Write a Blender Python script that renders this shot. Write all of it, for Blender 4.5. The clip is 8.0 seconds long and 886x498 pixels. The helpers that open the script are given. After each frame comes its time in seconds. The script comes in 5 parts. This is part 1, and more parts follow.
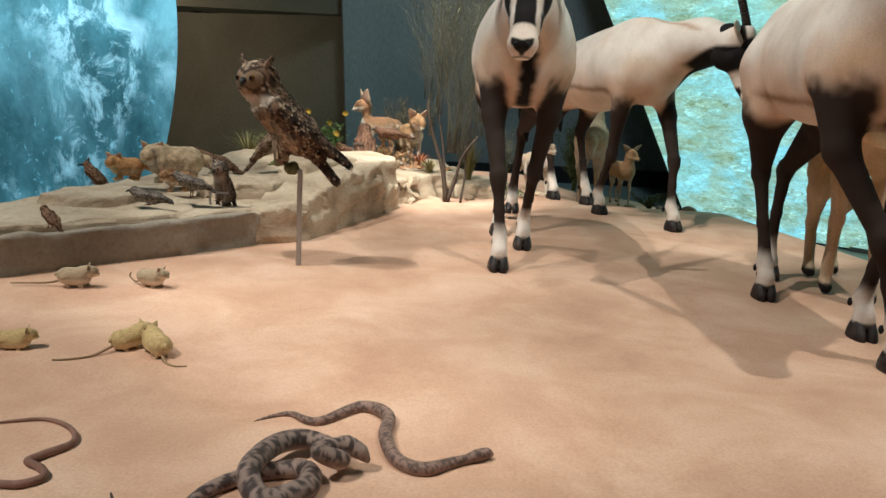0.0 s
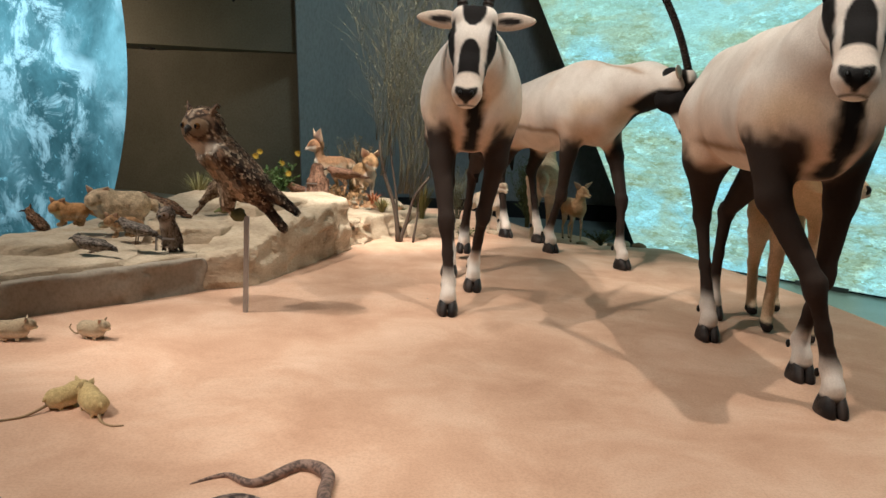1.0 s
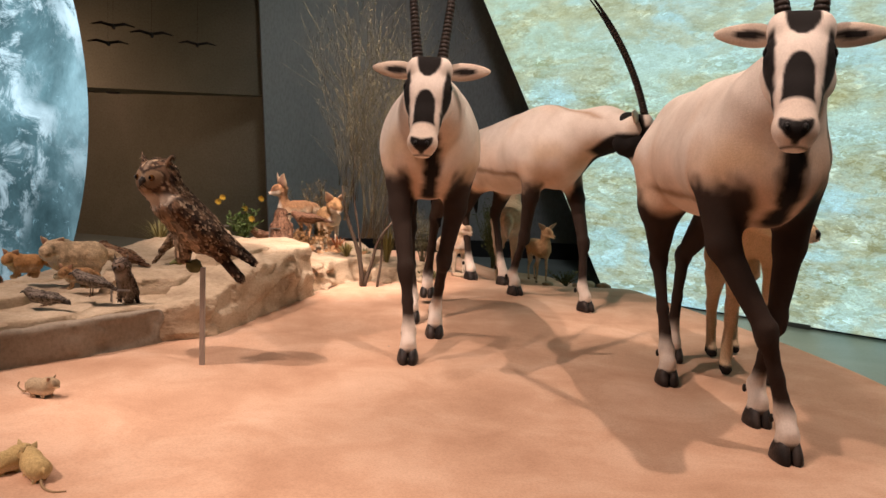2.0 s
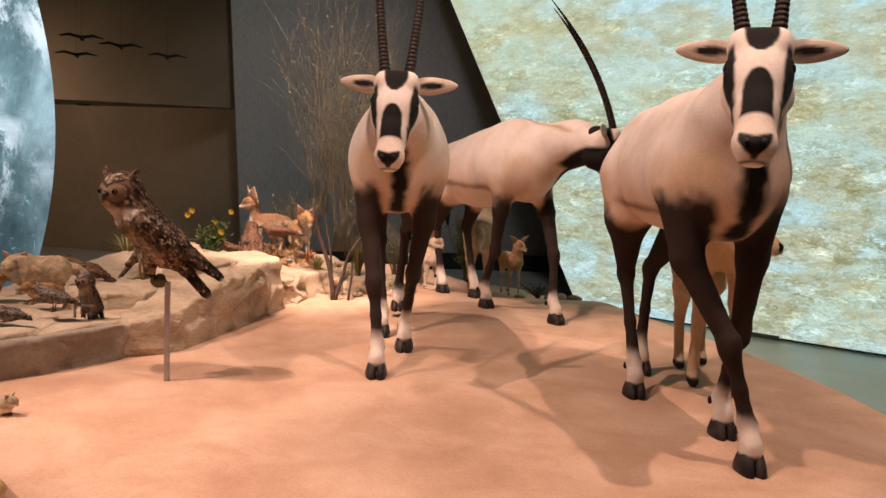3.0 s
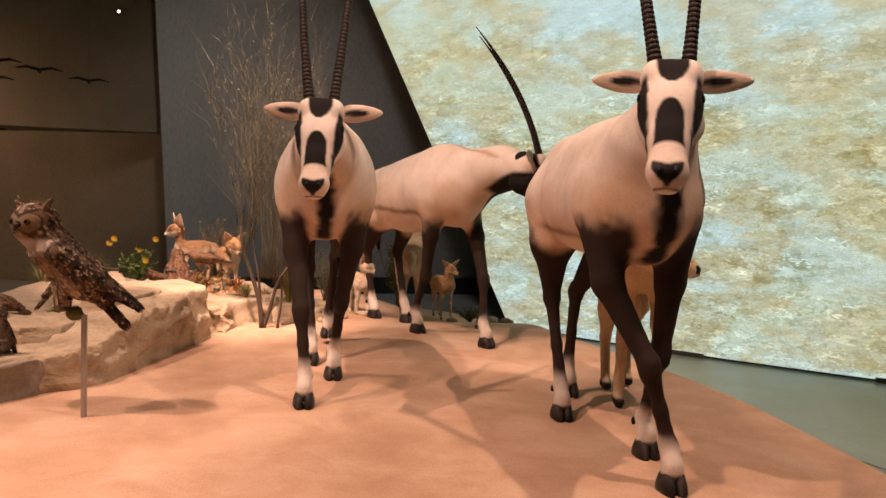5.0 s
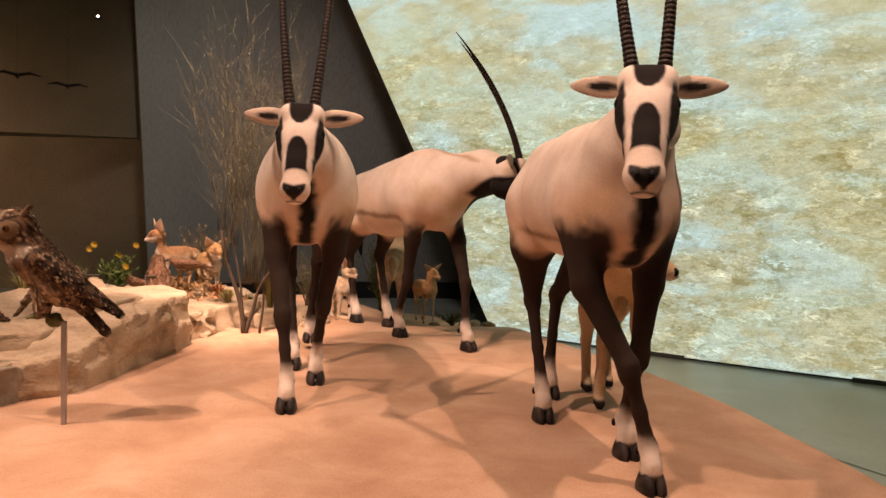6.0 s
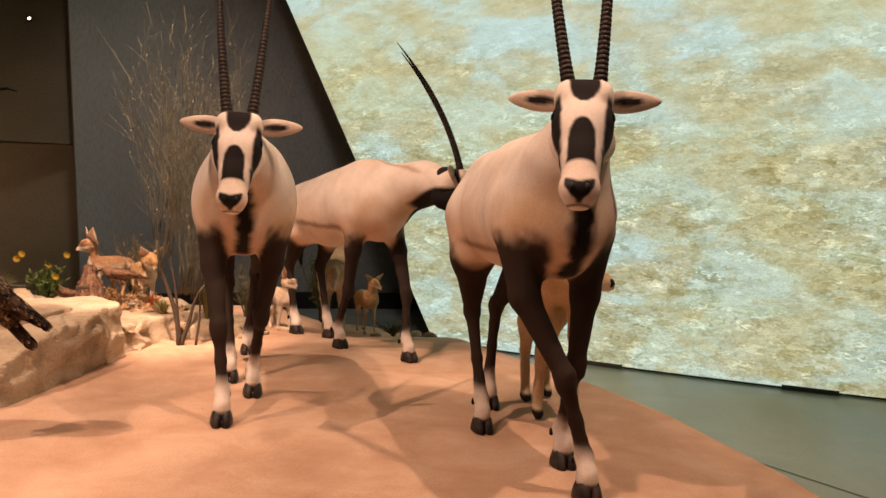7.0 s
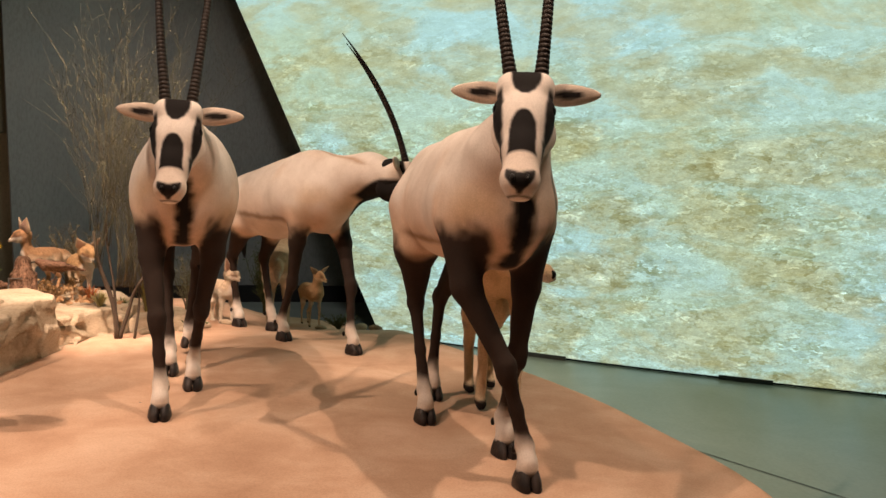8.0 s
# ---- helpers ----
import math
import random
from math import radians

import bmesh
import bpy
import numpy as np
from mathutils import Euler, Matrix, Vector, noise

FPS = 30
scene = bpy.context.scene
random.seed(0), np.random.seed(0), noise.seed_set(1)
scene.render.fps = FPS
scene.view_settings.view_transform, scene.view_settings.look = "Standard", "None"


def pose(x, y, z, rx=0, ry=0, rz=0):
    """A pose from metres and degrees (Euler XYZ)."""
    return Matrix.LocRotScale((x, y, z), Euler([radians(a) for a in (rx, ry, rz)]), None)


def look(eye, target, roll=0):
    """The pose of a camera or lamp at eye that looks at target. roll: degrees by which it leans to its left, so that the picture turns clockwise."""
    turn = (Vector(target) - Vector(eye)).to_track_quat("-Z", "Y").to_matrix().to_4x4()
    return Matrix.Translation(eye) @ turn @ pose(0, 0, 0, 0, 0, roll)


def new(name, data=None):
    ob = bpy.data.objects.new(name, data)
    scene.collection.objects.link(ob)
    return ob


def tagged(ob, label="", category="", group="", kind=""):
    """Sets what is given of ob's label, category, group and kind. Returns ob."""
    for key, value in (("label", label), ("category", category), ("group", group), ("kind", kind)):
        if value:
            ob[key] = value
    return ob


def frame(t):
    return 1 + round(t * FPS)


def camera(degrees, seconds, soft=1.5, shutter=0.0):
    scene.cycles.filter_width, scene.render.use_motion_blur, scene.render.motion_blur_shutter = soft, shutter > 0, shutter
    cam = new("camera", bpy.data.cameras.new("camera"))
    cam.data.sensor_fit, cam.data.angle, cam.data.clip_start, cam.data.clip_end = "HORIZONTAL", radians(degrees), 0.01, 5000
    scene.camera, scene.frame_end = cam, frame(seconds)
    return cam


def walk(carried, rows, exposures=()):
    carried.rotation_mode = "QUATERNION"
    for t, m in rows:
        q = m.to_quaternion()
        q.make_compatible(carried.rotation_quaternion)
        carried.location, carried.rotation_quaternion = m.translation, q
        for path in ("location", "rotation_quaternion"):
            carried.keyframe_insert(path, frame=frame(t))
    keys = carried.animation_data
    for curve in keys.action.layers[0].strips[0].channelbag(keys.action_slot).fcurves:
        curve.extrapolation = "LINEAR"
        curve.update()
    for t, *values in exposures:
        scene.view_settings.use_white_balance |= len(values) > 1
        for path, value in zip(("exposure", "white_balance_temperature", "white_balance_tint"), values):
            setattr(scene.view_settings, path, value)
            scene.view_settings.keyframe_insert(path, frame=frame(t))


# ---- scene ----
cam = camera(58.7, 8.0)
EXPOSURES = [(0, -0.08, 4700, -9), (1.0, -0.14, 4950, -5), (1.7, -0.16, 5700, 11), (3.0, -0.13, 6400, 27), (4.7, -0.2, 6900, 32), (6.8, -0.21, 7450, 30), (8.0, -0.24, 6500, 14)]
PATH = [
    (0, (0.156, -0.024, 0.735), (0.093, 1.93, 0.314), 3.3),
    (0.5, (0.179, -0.025, 0.76), (0.155, 1.937, 0.371), 3.2),
    (1, (0.202, -0.021, 0.794), (0.233, 1.95, 0.454), 3.2),
    (1.5, (0.232, -0.016, 0.826), (0.301, 1.963, 0.545), 2.9),
    (3, (0.289, -0.009, 0.847), (0.441, 1.973, 0.635), 2.7),
    (3.5, (0.305, -0.01, 0.852), (0.506, 1.971, 0.663), 2.8),
    (4, (0.316, -0.005, 0.857), (0.567, 1.972, 0.686), 2.7),
    (4.5, (0.32, -0.01, 0.862), (0.609, 1.963, 0.707), 2.6),
    (6, (0.327, -0.033, 0.865), (0.68, 1.931, 0.729), 2.1),
    (6.5, (0.325, -0.046, 0.873), (0.73, 1.909, 0.755), 2.4),
    (7, (0.342, -0.035, 0.869), (0.834, 1.901, 0.764), 2.5),
    (7.5, (0.358, -0.039, 0.868), (0.93, 1.874, 0.762), 2.8),
    (8, (0.36, -0.044, 0.86), (0.978, 1.855, 0.746), 2.9),
]
walk(cam, [(t, look(e, g, r)) for t, e, g, r in PATH], EXPOSURES)

# ---- light ----
world = bpy.data.worlds.new("world")
scene.world = world
world.use_nodes = True
world.node_tree.nodes["Background"].inputs[0].default_value = (0.02, 0.022, 0.025, 1)


def spot(x, y, z, tx, ty, tz, power, size, blend=0.6, radius=0.035, colour=(1.0, 0.735, 0.535)):
    data = bpy.data.lights.new("spot_or_fill", "SPOT")
    data.energy, data.spot_size, data.spot_blend, data.shadow_soft_size, data.color = power, radians(size), blend, radius, colour
    ob = new("spot_or_fill", data)
    ob.matrix_world = look((x, y, z), (tx, ty, tz))
    return ob


spot(-1.55, 1.85, 4.8, 0.8, 3.2, 0, 610, 47, 0.5)
spot(-0.45, 2.25, 4.8, 1.45, 2.35, 0, 210, 46, 0.5)
spot(2.1, 1.45, 4.6, 1.05, 2.4, 0, 460, 46, 0.5)
# broad overhead fill, added to lighten the animals' shadows
spot(0.9, 2.6, 5.0, 0.9, 2.9, 0, 45, 75, 0.8, 0.3)
spot(-3.2, 2.1, 4.6, -1.1, 3.5, 0.1, 900, 37)
spot(-1.2, 3.3, 4.8, 0.9, 4.9, 0.2, 650, 36)
spot(-0.4, 2.6, 4.8, -0.35, 5.4, 0.2, 2300, 27)
spot(-2.7, -0.5, 4.7, -1.15, 1.0, 0, 1350, 36, 0.8)
# weak added fill from the visitors' side for the animals' fronts
spot(1.1, -1.0, 4.8, 1.0, 2.8, 0.6, 60, 45)
# assumed wash, added to brighten the backdrop panel
spot(-0.2, 5.0, 5.0, 0.0, 8.7, -0.2, 260, 64, 1.0, 0.2, (1.0, 0.97, 0.94))
# warm lamp without a fitting, added to lift the recess wall's reddish glow
spot(-4.0, 7.4, 1.25, -3.0, 9.6, 0.9, 85, 120, 1.0, 0.1, (1.0, 0.62, 0.42))

# ---- materials ----


def material(name, rough=0.7, metal=0.0, spec=0.5):
    m = bpy.data.materials.new(name)
    m.use_nodes = True
    b = m.node_tree.nodes["Principled BSDF"]
    b.inputs["Roughness"].default_value, b.inputs["Metallic"].default_value = rough, metal
    b.inputs["Specular IOR Level"].default_value = spec
    return m, m.node_tree, b


def add_node(tree, kind, **values):
    n = tree.nodes.new(kind)
    for key, value in values.items():
        n.inputs[key.replace("_", " ")].default_value = value
    return n


def coords(tree, sx=1, sy=1, sz=1):
    tc, mp = tree.nodes.new("ShaderNodeTexCoord"), tree.nodes.new("ShaderNodeMapping")
    mp.inputs["Scale"].default_value = (sx, sy, sz)
    tree.links.new(tc.outputs["Object"], mp.inputs["Vector"])
    return mp.outputs["Vector"]


def ramp(tree, fac, stops):
    r = tree.nodes.new("ShaderNodeValToRGB")
    while len(r.color_ramp.elements) < len(stops):
        r.color_ramp.elements.new(0.5)
    for e, (p, c) in zip(r.color_ramp.elements, stops):
        e.position, e.color = p, (*c, 1)
    tree.links.new(fac, r.inputs["Fac"])
    return r.outputs["Color"]


def mixed(tree, kind, a, b, fac):
    n = tree.nodes.new("ShaderNodeMix")
    n.data_type, n.blend_type = "RGBA", kind
    for sock, v in ((n.inputs["Factor"], fac), (n.inputs[6], a), (n.inputs[7], b)):
        if isinstance(v, (int, float)):
            sock.default_value = v
        elif isinstance(v, tuple):
            sock.default_value = (*v, 1)
        else:
            tree.links.new(v, sock)
    return n.outputs[2]


def bump(tree, bsdf, height, strength, distance, under=None):
    n = tree.nodes.new("ShaderNodeBump")
    n.inputs["Strength"].default_value, n.inputs["Distance"].default_value = strength, distance
    tree.links.new(height, n.inputs["Height"])
    if under:
        tree.links.new(under, n.inputs["Normal"])
    tree.links.new(n.outputs["Normal"], bsdf.inputs["Normal"])
    return n.outputs["Normal"]


def noise_tex(tree, vec, scale, detail=4, rough=0.55, warp=0.0):
    n = add_node(tree, "ShaderNodeTexNoise", Scale=scale, Detail=detail, Roughness=rough, Distortion=warp)
    tree.links.new(vec, n.inputs["Vector"])
    return n.outputs["Fac"]


def earthy(name, dark, mid, light, big, fine, rough, depth, stretch=(1, 1, 1), grainy=0.8):
    """A mineral or plaster surface: wide stains, fine grain, relief at both sizes."""
    m, t, b = material(name, rough, spec=0.25)
    v = coords(t, *stretch)
    wide = noise_tex(t, v, big, 5, 0.6, 0.4)
    grain = noise_tex(t, v, fine, 6, 0.7)
    base = ramp(t, wide, [(0.3, dark), (0.5, mid), (0.7, light)])
    speck = ramp(t, grain, [(0.3, (0.72, 0.7, 0.68)), (0.55, (1, 1, 1)), (0.8, (1.12, 1.1, 1.08))])
    t.links.new(mixed(t, "MULTIPLY", base, speck, grainy), b.inputs["Base Color"])
    n = bump(t, b, wide, 0.5, depth * 4)
    bump(t, b, grain, 0.6, depth, n)
    return m


SAND = earthy("sand_render", (0.48, 0.29, 0.19), (0.575, 0.366, 0.249), (0.67, 0.465, 0.34), 2.9, 140, 0.85, 0.0007, grainy=0.6)
# Mortar tone, darkened below the limestone to stand for the ledge front's shade.
SHADED_MORTAR = earthy("shaded_mortar", (0.26, 0.22, 0.175), (0.315, 0.27, 0.215), (0.375, 0.325, 0.265), 4, 60, 0.9, 0.003)
ROCK = earthy("limestone", (0.36, 0.275, 0.19), (0.52, 0.415, 0.295), (0.62, 0.52, 0.39), 5, 55, 0.85, 0.009, (1, 1, 2.2))
FLOOR = earthy("resin_floor", (0.265, 0.325, 0.285), (0.305, 0.365, 0.325), (0.345, 0.405, 0.36), 1.2, 40, 0.24, 0.0002, grainy=0.3)
WALL = earthy("dark_plaster", (0.09, 0.08, 0.068), (0.11, 0.098, 0.082), (0.13, 0.115, 0.097), 0.8, 50, 0.8, 0.001)
PANEL = earthy("grey_plaster", (0.235, 0.25, 0.235), (0.295, 0.31, 0.292), (0.352, 0.37, 0.35), 0.7, 45, 0.75, 0.001, (1, 1, 0.4))
RECESS = earthy("olive_plaster", (0.155, 0.148, 0.095), (0.19, 0.18, 0.118), (0.225, 0.21, 0.142), 0.8, 50, 0.8, 0.001)


def coat_material(name, fine, depth, spec=0.2, low=0.84, stretch=1.0):
    """Fur, plumage, scales and leaves: the colour comes from the mesh's own markings, with strands over it."""
    m, t, b = material(name, 0.8, spec=spec)
    a = t.nodes.new("ShaderNodeAttribute")
    a.attribute_name = "coat"
    v = coords(t, 1, 1, stretch)
    strand = noise_tex(t, v, fine, 5, 0.7)
    patch = noise_tex(t, v, fine * 0.06, 3)
    tint = mixed(t, "MULTIPLY", ramp(t, strand, [(0.32, (low, low * 0.98, low * 0.96)), (0.62, (1.05, 1.05, 1.04))]),
                 ramp(t, patch, [(0.3, (0.88, 0.85, 0.82)), (0.65, (1.05, 1.05, 1.05))]), 1.0)
    t.links.new(mixed(t, "MULTIPLY", a.outputs["Color"], tint, 0.85), b.inputs["Base Color"])
    t.links.new(a.outputs["Alpha"], b.inputs["Roughness"])
    bump(t, b, strand, 0.4, depth)
    return m


FUR = coat_material("fur", 190, 0.004, 0.2, 0.88, 0.8)
SHAGGY = coat_material("shaggy_fur", 260, 0.003, 0.15, 0.6, 0.6)
FINE = coat_material("fine_fur", 420, 0.0006, 0.15, 0.78, 0.6)
DOWN = coat_material("plumage", 260, 0.003)
LEAF = coat_material("leaf", 120, 0.001, 0.35)


def metal(name, colour, rough):
    m, t, b = material(name, rough, 1.0)
    v = coords(t, 1, 1, 0.1)
    t.links.new(ramp(t, noise_tex(t, v, 300, 3), [(0.3, tuple(c * 0.8 for c in colour)), (0.7, colour)]), b.inputs["Base Color"])
    return m


STEEL = metal("brushed_steel", (0.42, 0.42, 0.43), 0.4)
BLACK, _t, _b = material("black_metal", 0.45)
_b.inputs["Base Color"].default_value = (0.012, 0.012, 0.013, 1)


def screen_base(name, stretch, turn):
    m = bpy.data.materials.new(name)
    m.use_nodes = True
    t = m.node_tree
    t.nodes.clear()
    out, em = t.nodes.new("ShaderNodeOutputMaterial"), t.nodes.new("ShaderNodeEmission")
    t.links.new(em.outputs["Emission"], out.inputs["Surface"])
    tc, mp = t.nodes.new("ShaderNodeTexCoord"), t.nodes.new("ShaderNodeMapping")
    mp.inputs["Scale"].default_value, mp.inputs["Rotation"].default_value = stretch, (0, 0, radians(turn))
    t.links.new(tc.outputs["UV"], mp.inputs["Vector"])
    return m, t, em, tc.outputs["UV"], mp.outputs["Vector"]


def grey(*stops):
    return [(p, (v, v, v)) for p, v in stops]


def pebble_tone(t, vec, scale, low, high, warp=0.12):
    """Stones of one size: each with a tone of its own, lit on top and shaded below."""
    wob = t.nodes.new("ShaderNodeTexNoise")
    wob.inputs["Scale"].default_value = scale * 0.9
    t.links.new(vec, wob.inputs["Vector"])
    v = mixed(t, "LINEAR_LIGHT", vec, wob.outputs["Color"], warp)
    vor = t.nodes.new("ShaderNodeTexVoronoi")
    vor.inputs["Scale"].default_value = scale
    t.links.new(v, vor.inputs["Vector"])
    sep = t.nodes.new("ShaderNodeSeparateColor")
    t.links.new(vor.outputs["Color"], sep.inputs[0])
    tone = ramp(t, sep.outputs[0], [(0.0, low), (0.45, (1, 1, 1)), (0.86, (1, 1, 1)), (0.97, high)])
    return mixed(t, "MULTIPLY", tone, ramp(t, vor.outputs["Distance"], grey((0.1, 1.05), (0.45, 1.0), (0.8, 0.8))), 0.8), v


def sand_screen():
    """A lit video wall showing pale stones and ochre sand under clear water."""
    m, t, em, uv, v = screen_base("video_wall_sand", (0.95, 1.6, 1), -17)
    streak = noise_tex(t, v, 2.0, 9, 0.62, 0.5)
    wide = noise_tex(t, v, 0.55, 3, 0.5)
    pale = ramp(t, wide, [(0.38, (0.53, 0.73, 0.54)), (0.62, (0.49, 0.79, 0.76))])
    ochre = ramp(t, noise_tex(t, v, 5, 5, 0.6), [(0.35, (0.46, 0.43, 0.16)), (0.65, (0.58, 0.61, 0.33))])
    c = mixed(t, "MIX", pale, ochre, ramp(t, streak, grey((0.44, 0), (0.54, 0.5), (0.68, 0.75))))
    # stones lie thick in the lower part, thin towards the top
    sep = t.nodes.new("ShaderNodeSeparateXYZ")
    t.links.new(uv, sep.inputs[0])
    fall = t.nodes.new("ShaderNodeMapRange")
    for i, value in enumerate((1.0, 2.6, 1.0, 0.25)):
        fall.inputs[i + 1].default_value = value
    t.links.new(sep.outputs[1], fall.inputs[0])
    big, _ = pebble_tone(t, v, 8.5, (0.70, 0.62, 0.42), (1.35, 1.35, 1.4))
    small, _ = pebble_tone(t, v, 18, (0.68, 0.62, 0.46), (1.4, 1.4, 1.45))
    grit, _ = pebble_tone(t, v, 34, (0.80, 0.76, 0.66), (1.2, 1.2, 1.22))
    patch = ramp(t, noise_tex(t, v, 1.9, 4), grey((0.4, 0.45), (0.6, 1.0)))
    for layer, amount in ((big, 0.75), (small, 1.0), (grit, 0.7)):
        f = t.nodes.new("ShaderNodeMath")
        f.operation = "MULTIPLY"
        f.inputs[1].default_value = amount
        t.links.new(fall.outputs[0], f.inputs[0])
        k = mixed(t, "MULTIPLY", patch, (1, 1, 1), f.outputs[0])
        c = mixed(t, "MULTIPLY", c, layer, f.outputs[0] if layer is grit else mixed(t, "MULTIPLY", k, f.outputs[0], 1.0))
    fine = noise_tex(t, v, 9, 8, 0.7)
    c = mixed(t, "MULTIPLY", c, ramp(t, fine, grey((0.3, 0.86), (0.5, 1.0), (0.7, 1.1))), 0.8)
    t.links.new(c, em.inputs["Color"])
    em.inputs["Strength"].default_value = 1.13
    return m


def water_screen():
    """A lit video wall showing teal sea with white foam breaking over dark rock."""
    m, t, em, uv, v = screen_base("video_wall_water", (0.9, 0.55, 1), 28)
    depth = noise_tex(t, v, 1.3, 8, 0.66, 0.3)
    c = ramp(t, depth, [(0.34, (0.07, 0.14, 0.145)), (0.46, (0.13, 0.25, 0.26)), (0.56, (0.24, 0.41, 0.42)), (0.7, (0.40, 0.64, 0.65))])
    shade = ramp(t, noise_tex(t, v, 4.5, 8, 0.7, 0.5), grey((0.35, 0.62), (0.55, 1.0), (0.7, 1.3)))
    c = mixed(t, "MULTIPLY", c, shade, 0.85)
    where = noise_tex(t, v, 1.0, 4, 0.55, 0.4)
    web = noise_tex(t, v, 5.5, 10, 0.76, 0.5)
    foam = mixed(t, "MULTIPLY", ramp(t, where, grey((0.44, 0), (0.54, 1))), ramp(t, web, grey((0.48, 0), (0.56, 0.75), (0.66, 1))), 1.0)
    c = mixed(t, "MIX", c, (0.74, 0.97, 0.97), foam)
    sep = t.nodes.new("ShaderNodeSeparateXYZ")
    t.links.new(uv, sep.inputs[0])
    c = mixed(t, "MULTIPLY", c, ramp(t, sep.outputs[1], grey((0.25, 0.5), (0.75, 0.85), (1.0, 1.25))), 0.9)
    spark = ramp(t, noise_tex(t, v, 22, 6, 0.7, 0.8), grey((0.6, 0), (0.68, 0.5)))
    c = mixed(t, "MIX", c, (0.45, 0.75, 0.80), spark)
    t.links.new(c, em.inputs["Color"])
    em.inputs["Strength"].default_value = 1.05
    return m


SCREEN_R, SCREEN_L = sand_screen(), water_screen()

# ---- mesh tools ----


def vnoise(p, scale, seed=0):
    """Smooth lattice noise from 0 to 1 at an array of points."""
    q = np.asarray(p, float) * scale + seed * 17.31
    i = np.floor(q).astype(np.int64)
    f = q - i
    f = f * f * (3 - 2 * f)
    total = np.zeros(q.shape[:-1])
    for dx in (0, 1):
        for dy in (0, 1):
            for dz in (0, 1):
                h = (i[..., 0] + dx) * 374761393 + (i[..., 1] + dy) * 668265263 + (i[..., 2] + dz) * 1274126177
                h = (h ^ (h >> 13)) * 1103515245 & 0x7FFFFFFF
                h = (h ^ (h >> 16)) & 0xFFFF
                w = (f[..., 0] if dx else 1 - f[..., 0]) * (f[..., 1] if dy else 1 - f[..., 1]) * (f[..., 2] if dz else 1 - f[..., 2])
                total += w * h / 65535.0
    return total


def ss(a, b, x):
    t = np.clip((np.asarray(x, float) - a) / (b - a), 0, 1)
    return t * t * (3 - 2 * t)


def net(field, lo, res):
    """The surface on which a sampled field is zero, as vertices and quads."""
    inside = field < 0
    dims = np.array(field.shape) - 1
    corner = [(a, b, c) for a in (0, 1) for b in (0, 1) for c in (0, 1)]
    count = sum(inside[a:a + dims[0], b:b + dims[1], c:c + dims[2]].astype(np.int8) for a, b, c in corner)
    cells = np.argwhere((count > 0) & (count < 8))
    index = -np.ones(dims, np.int64)
    index[tuple(cells.T)] = np.arange(len(cells))
    total, hits = np.zeros((len(cells), 3)), np.zeros(len(cells))
    for a in corner:
        for axis in range(3):
            if a[axis]:
                continue
            b = list(a)
            b[axis] = 1
            fa, fb = field[tuple((cells + a).T)], field[tuple((cells + b).T)]
            cut = (fa < 0) != (fb < 0)
            t = np.where(cut, fa / np.where(cut, fa - fb, 1), 0)
            p = np.tile(np.array(a, float), (len(cells), 1))
            p[:, axis] = t
            total += p * cut[:, None]
            hits += cut
    verts = (cells + total / hits[:, None]) * res + lo
    quads = []
    for axis in range(3):
        u, v = (axis + 1) % 3, (axis + 2) % 3
        a = inside.take(range(dims[axis]), axis)
        b = inside.take(range(1, dims[axis] + 1), axis)
        e = np.argwhere(a != b)
        e = e[(e[:, u] > 0) & (e[:, v] > 0) & (e[:, u] < dims[u]) & (e[:, v] < dims[v])]
        ring = []
        for du, dv in ((1, 1), (0, 1), (0, 0), (1, 0)):
            c = e.copy()
            c[:, u] -= du
            c[:, v] -= dv
            ring.append(index[tuple(c.T)])
        q = np.stack(ring, 1)
        flip = ~a[tuple(e.T)]
        q[flip] = q[flip][:, ::-1]
        quads.append(q)
    return verts, np.concatenate(quads)


def flesh(cones, res):
    """Rounded cones (start, end, two radii, blend) melted into one skin."""
    ends = np.array([[*c[0], *c[1]] for c in cones], float)
    rad = max(max(c[2], c[3]) for c in cones)
    lo = np.minimum(ends[:, :3].min(0), ends[:, 3:].min(0)) - rad - 3 * res
    hi = np.maximum(ends[:, :3].max(0), ends[:, 3:].max(0)) + rad + 3 * res
    n = np.ceil((hi - lo) / res).astype(int) + 1
    field = np.full(n, 1.0)
    for a, b, ra, rb, k in cones:
        a, b = np.array(a, float), np.array(b, float)
        pad = max(ra, rb) + k + 3 * res
        i0 = np.clip(((np.minimum(a, b) - pad - lo) / res).astype(int), 0, n - 1)
        i1 = np.clip(((np.maximum(a, b) + pad - lo) / res).astype(int) + 2, 1, n)
        g = np.stack(np.meshgrid(*[lo[d] + res * np.arange(i0[d], i1[d]) for d in range(3)], indexing="ij"), -1)
        ab = b - a
        t = np.clip(((g - a) @ ab) / max(ab @ ab, 1e-9), 0, 1)
        d = np.linalg.norm(g - a - t[..., None] * ab, axis=-1) - (ra + (rb - ra) * t)
        box = tuple(slice(p, q) for p, q in zip(i0, i1))
        old = field[box]
        h = np.clip(0.5 + 0.5 * (old - d) / k, 0, 1)
        field[box] = old + (d - old) * h - k * h * (1 - h)
    return net(field, lo, res)


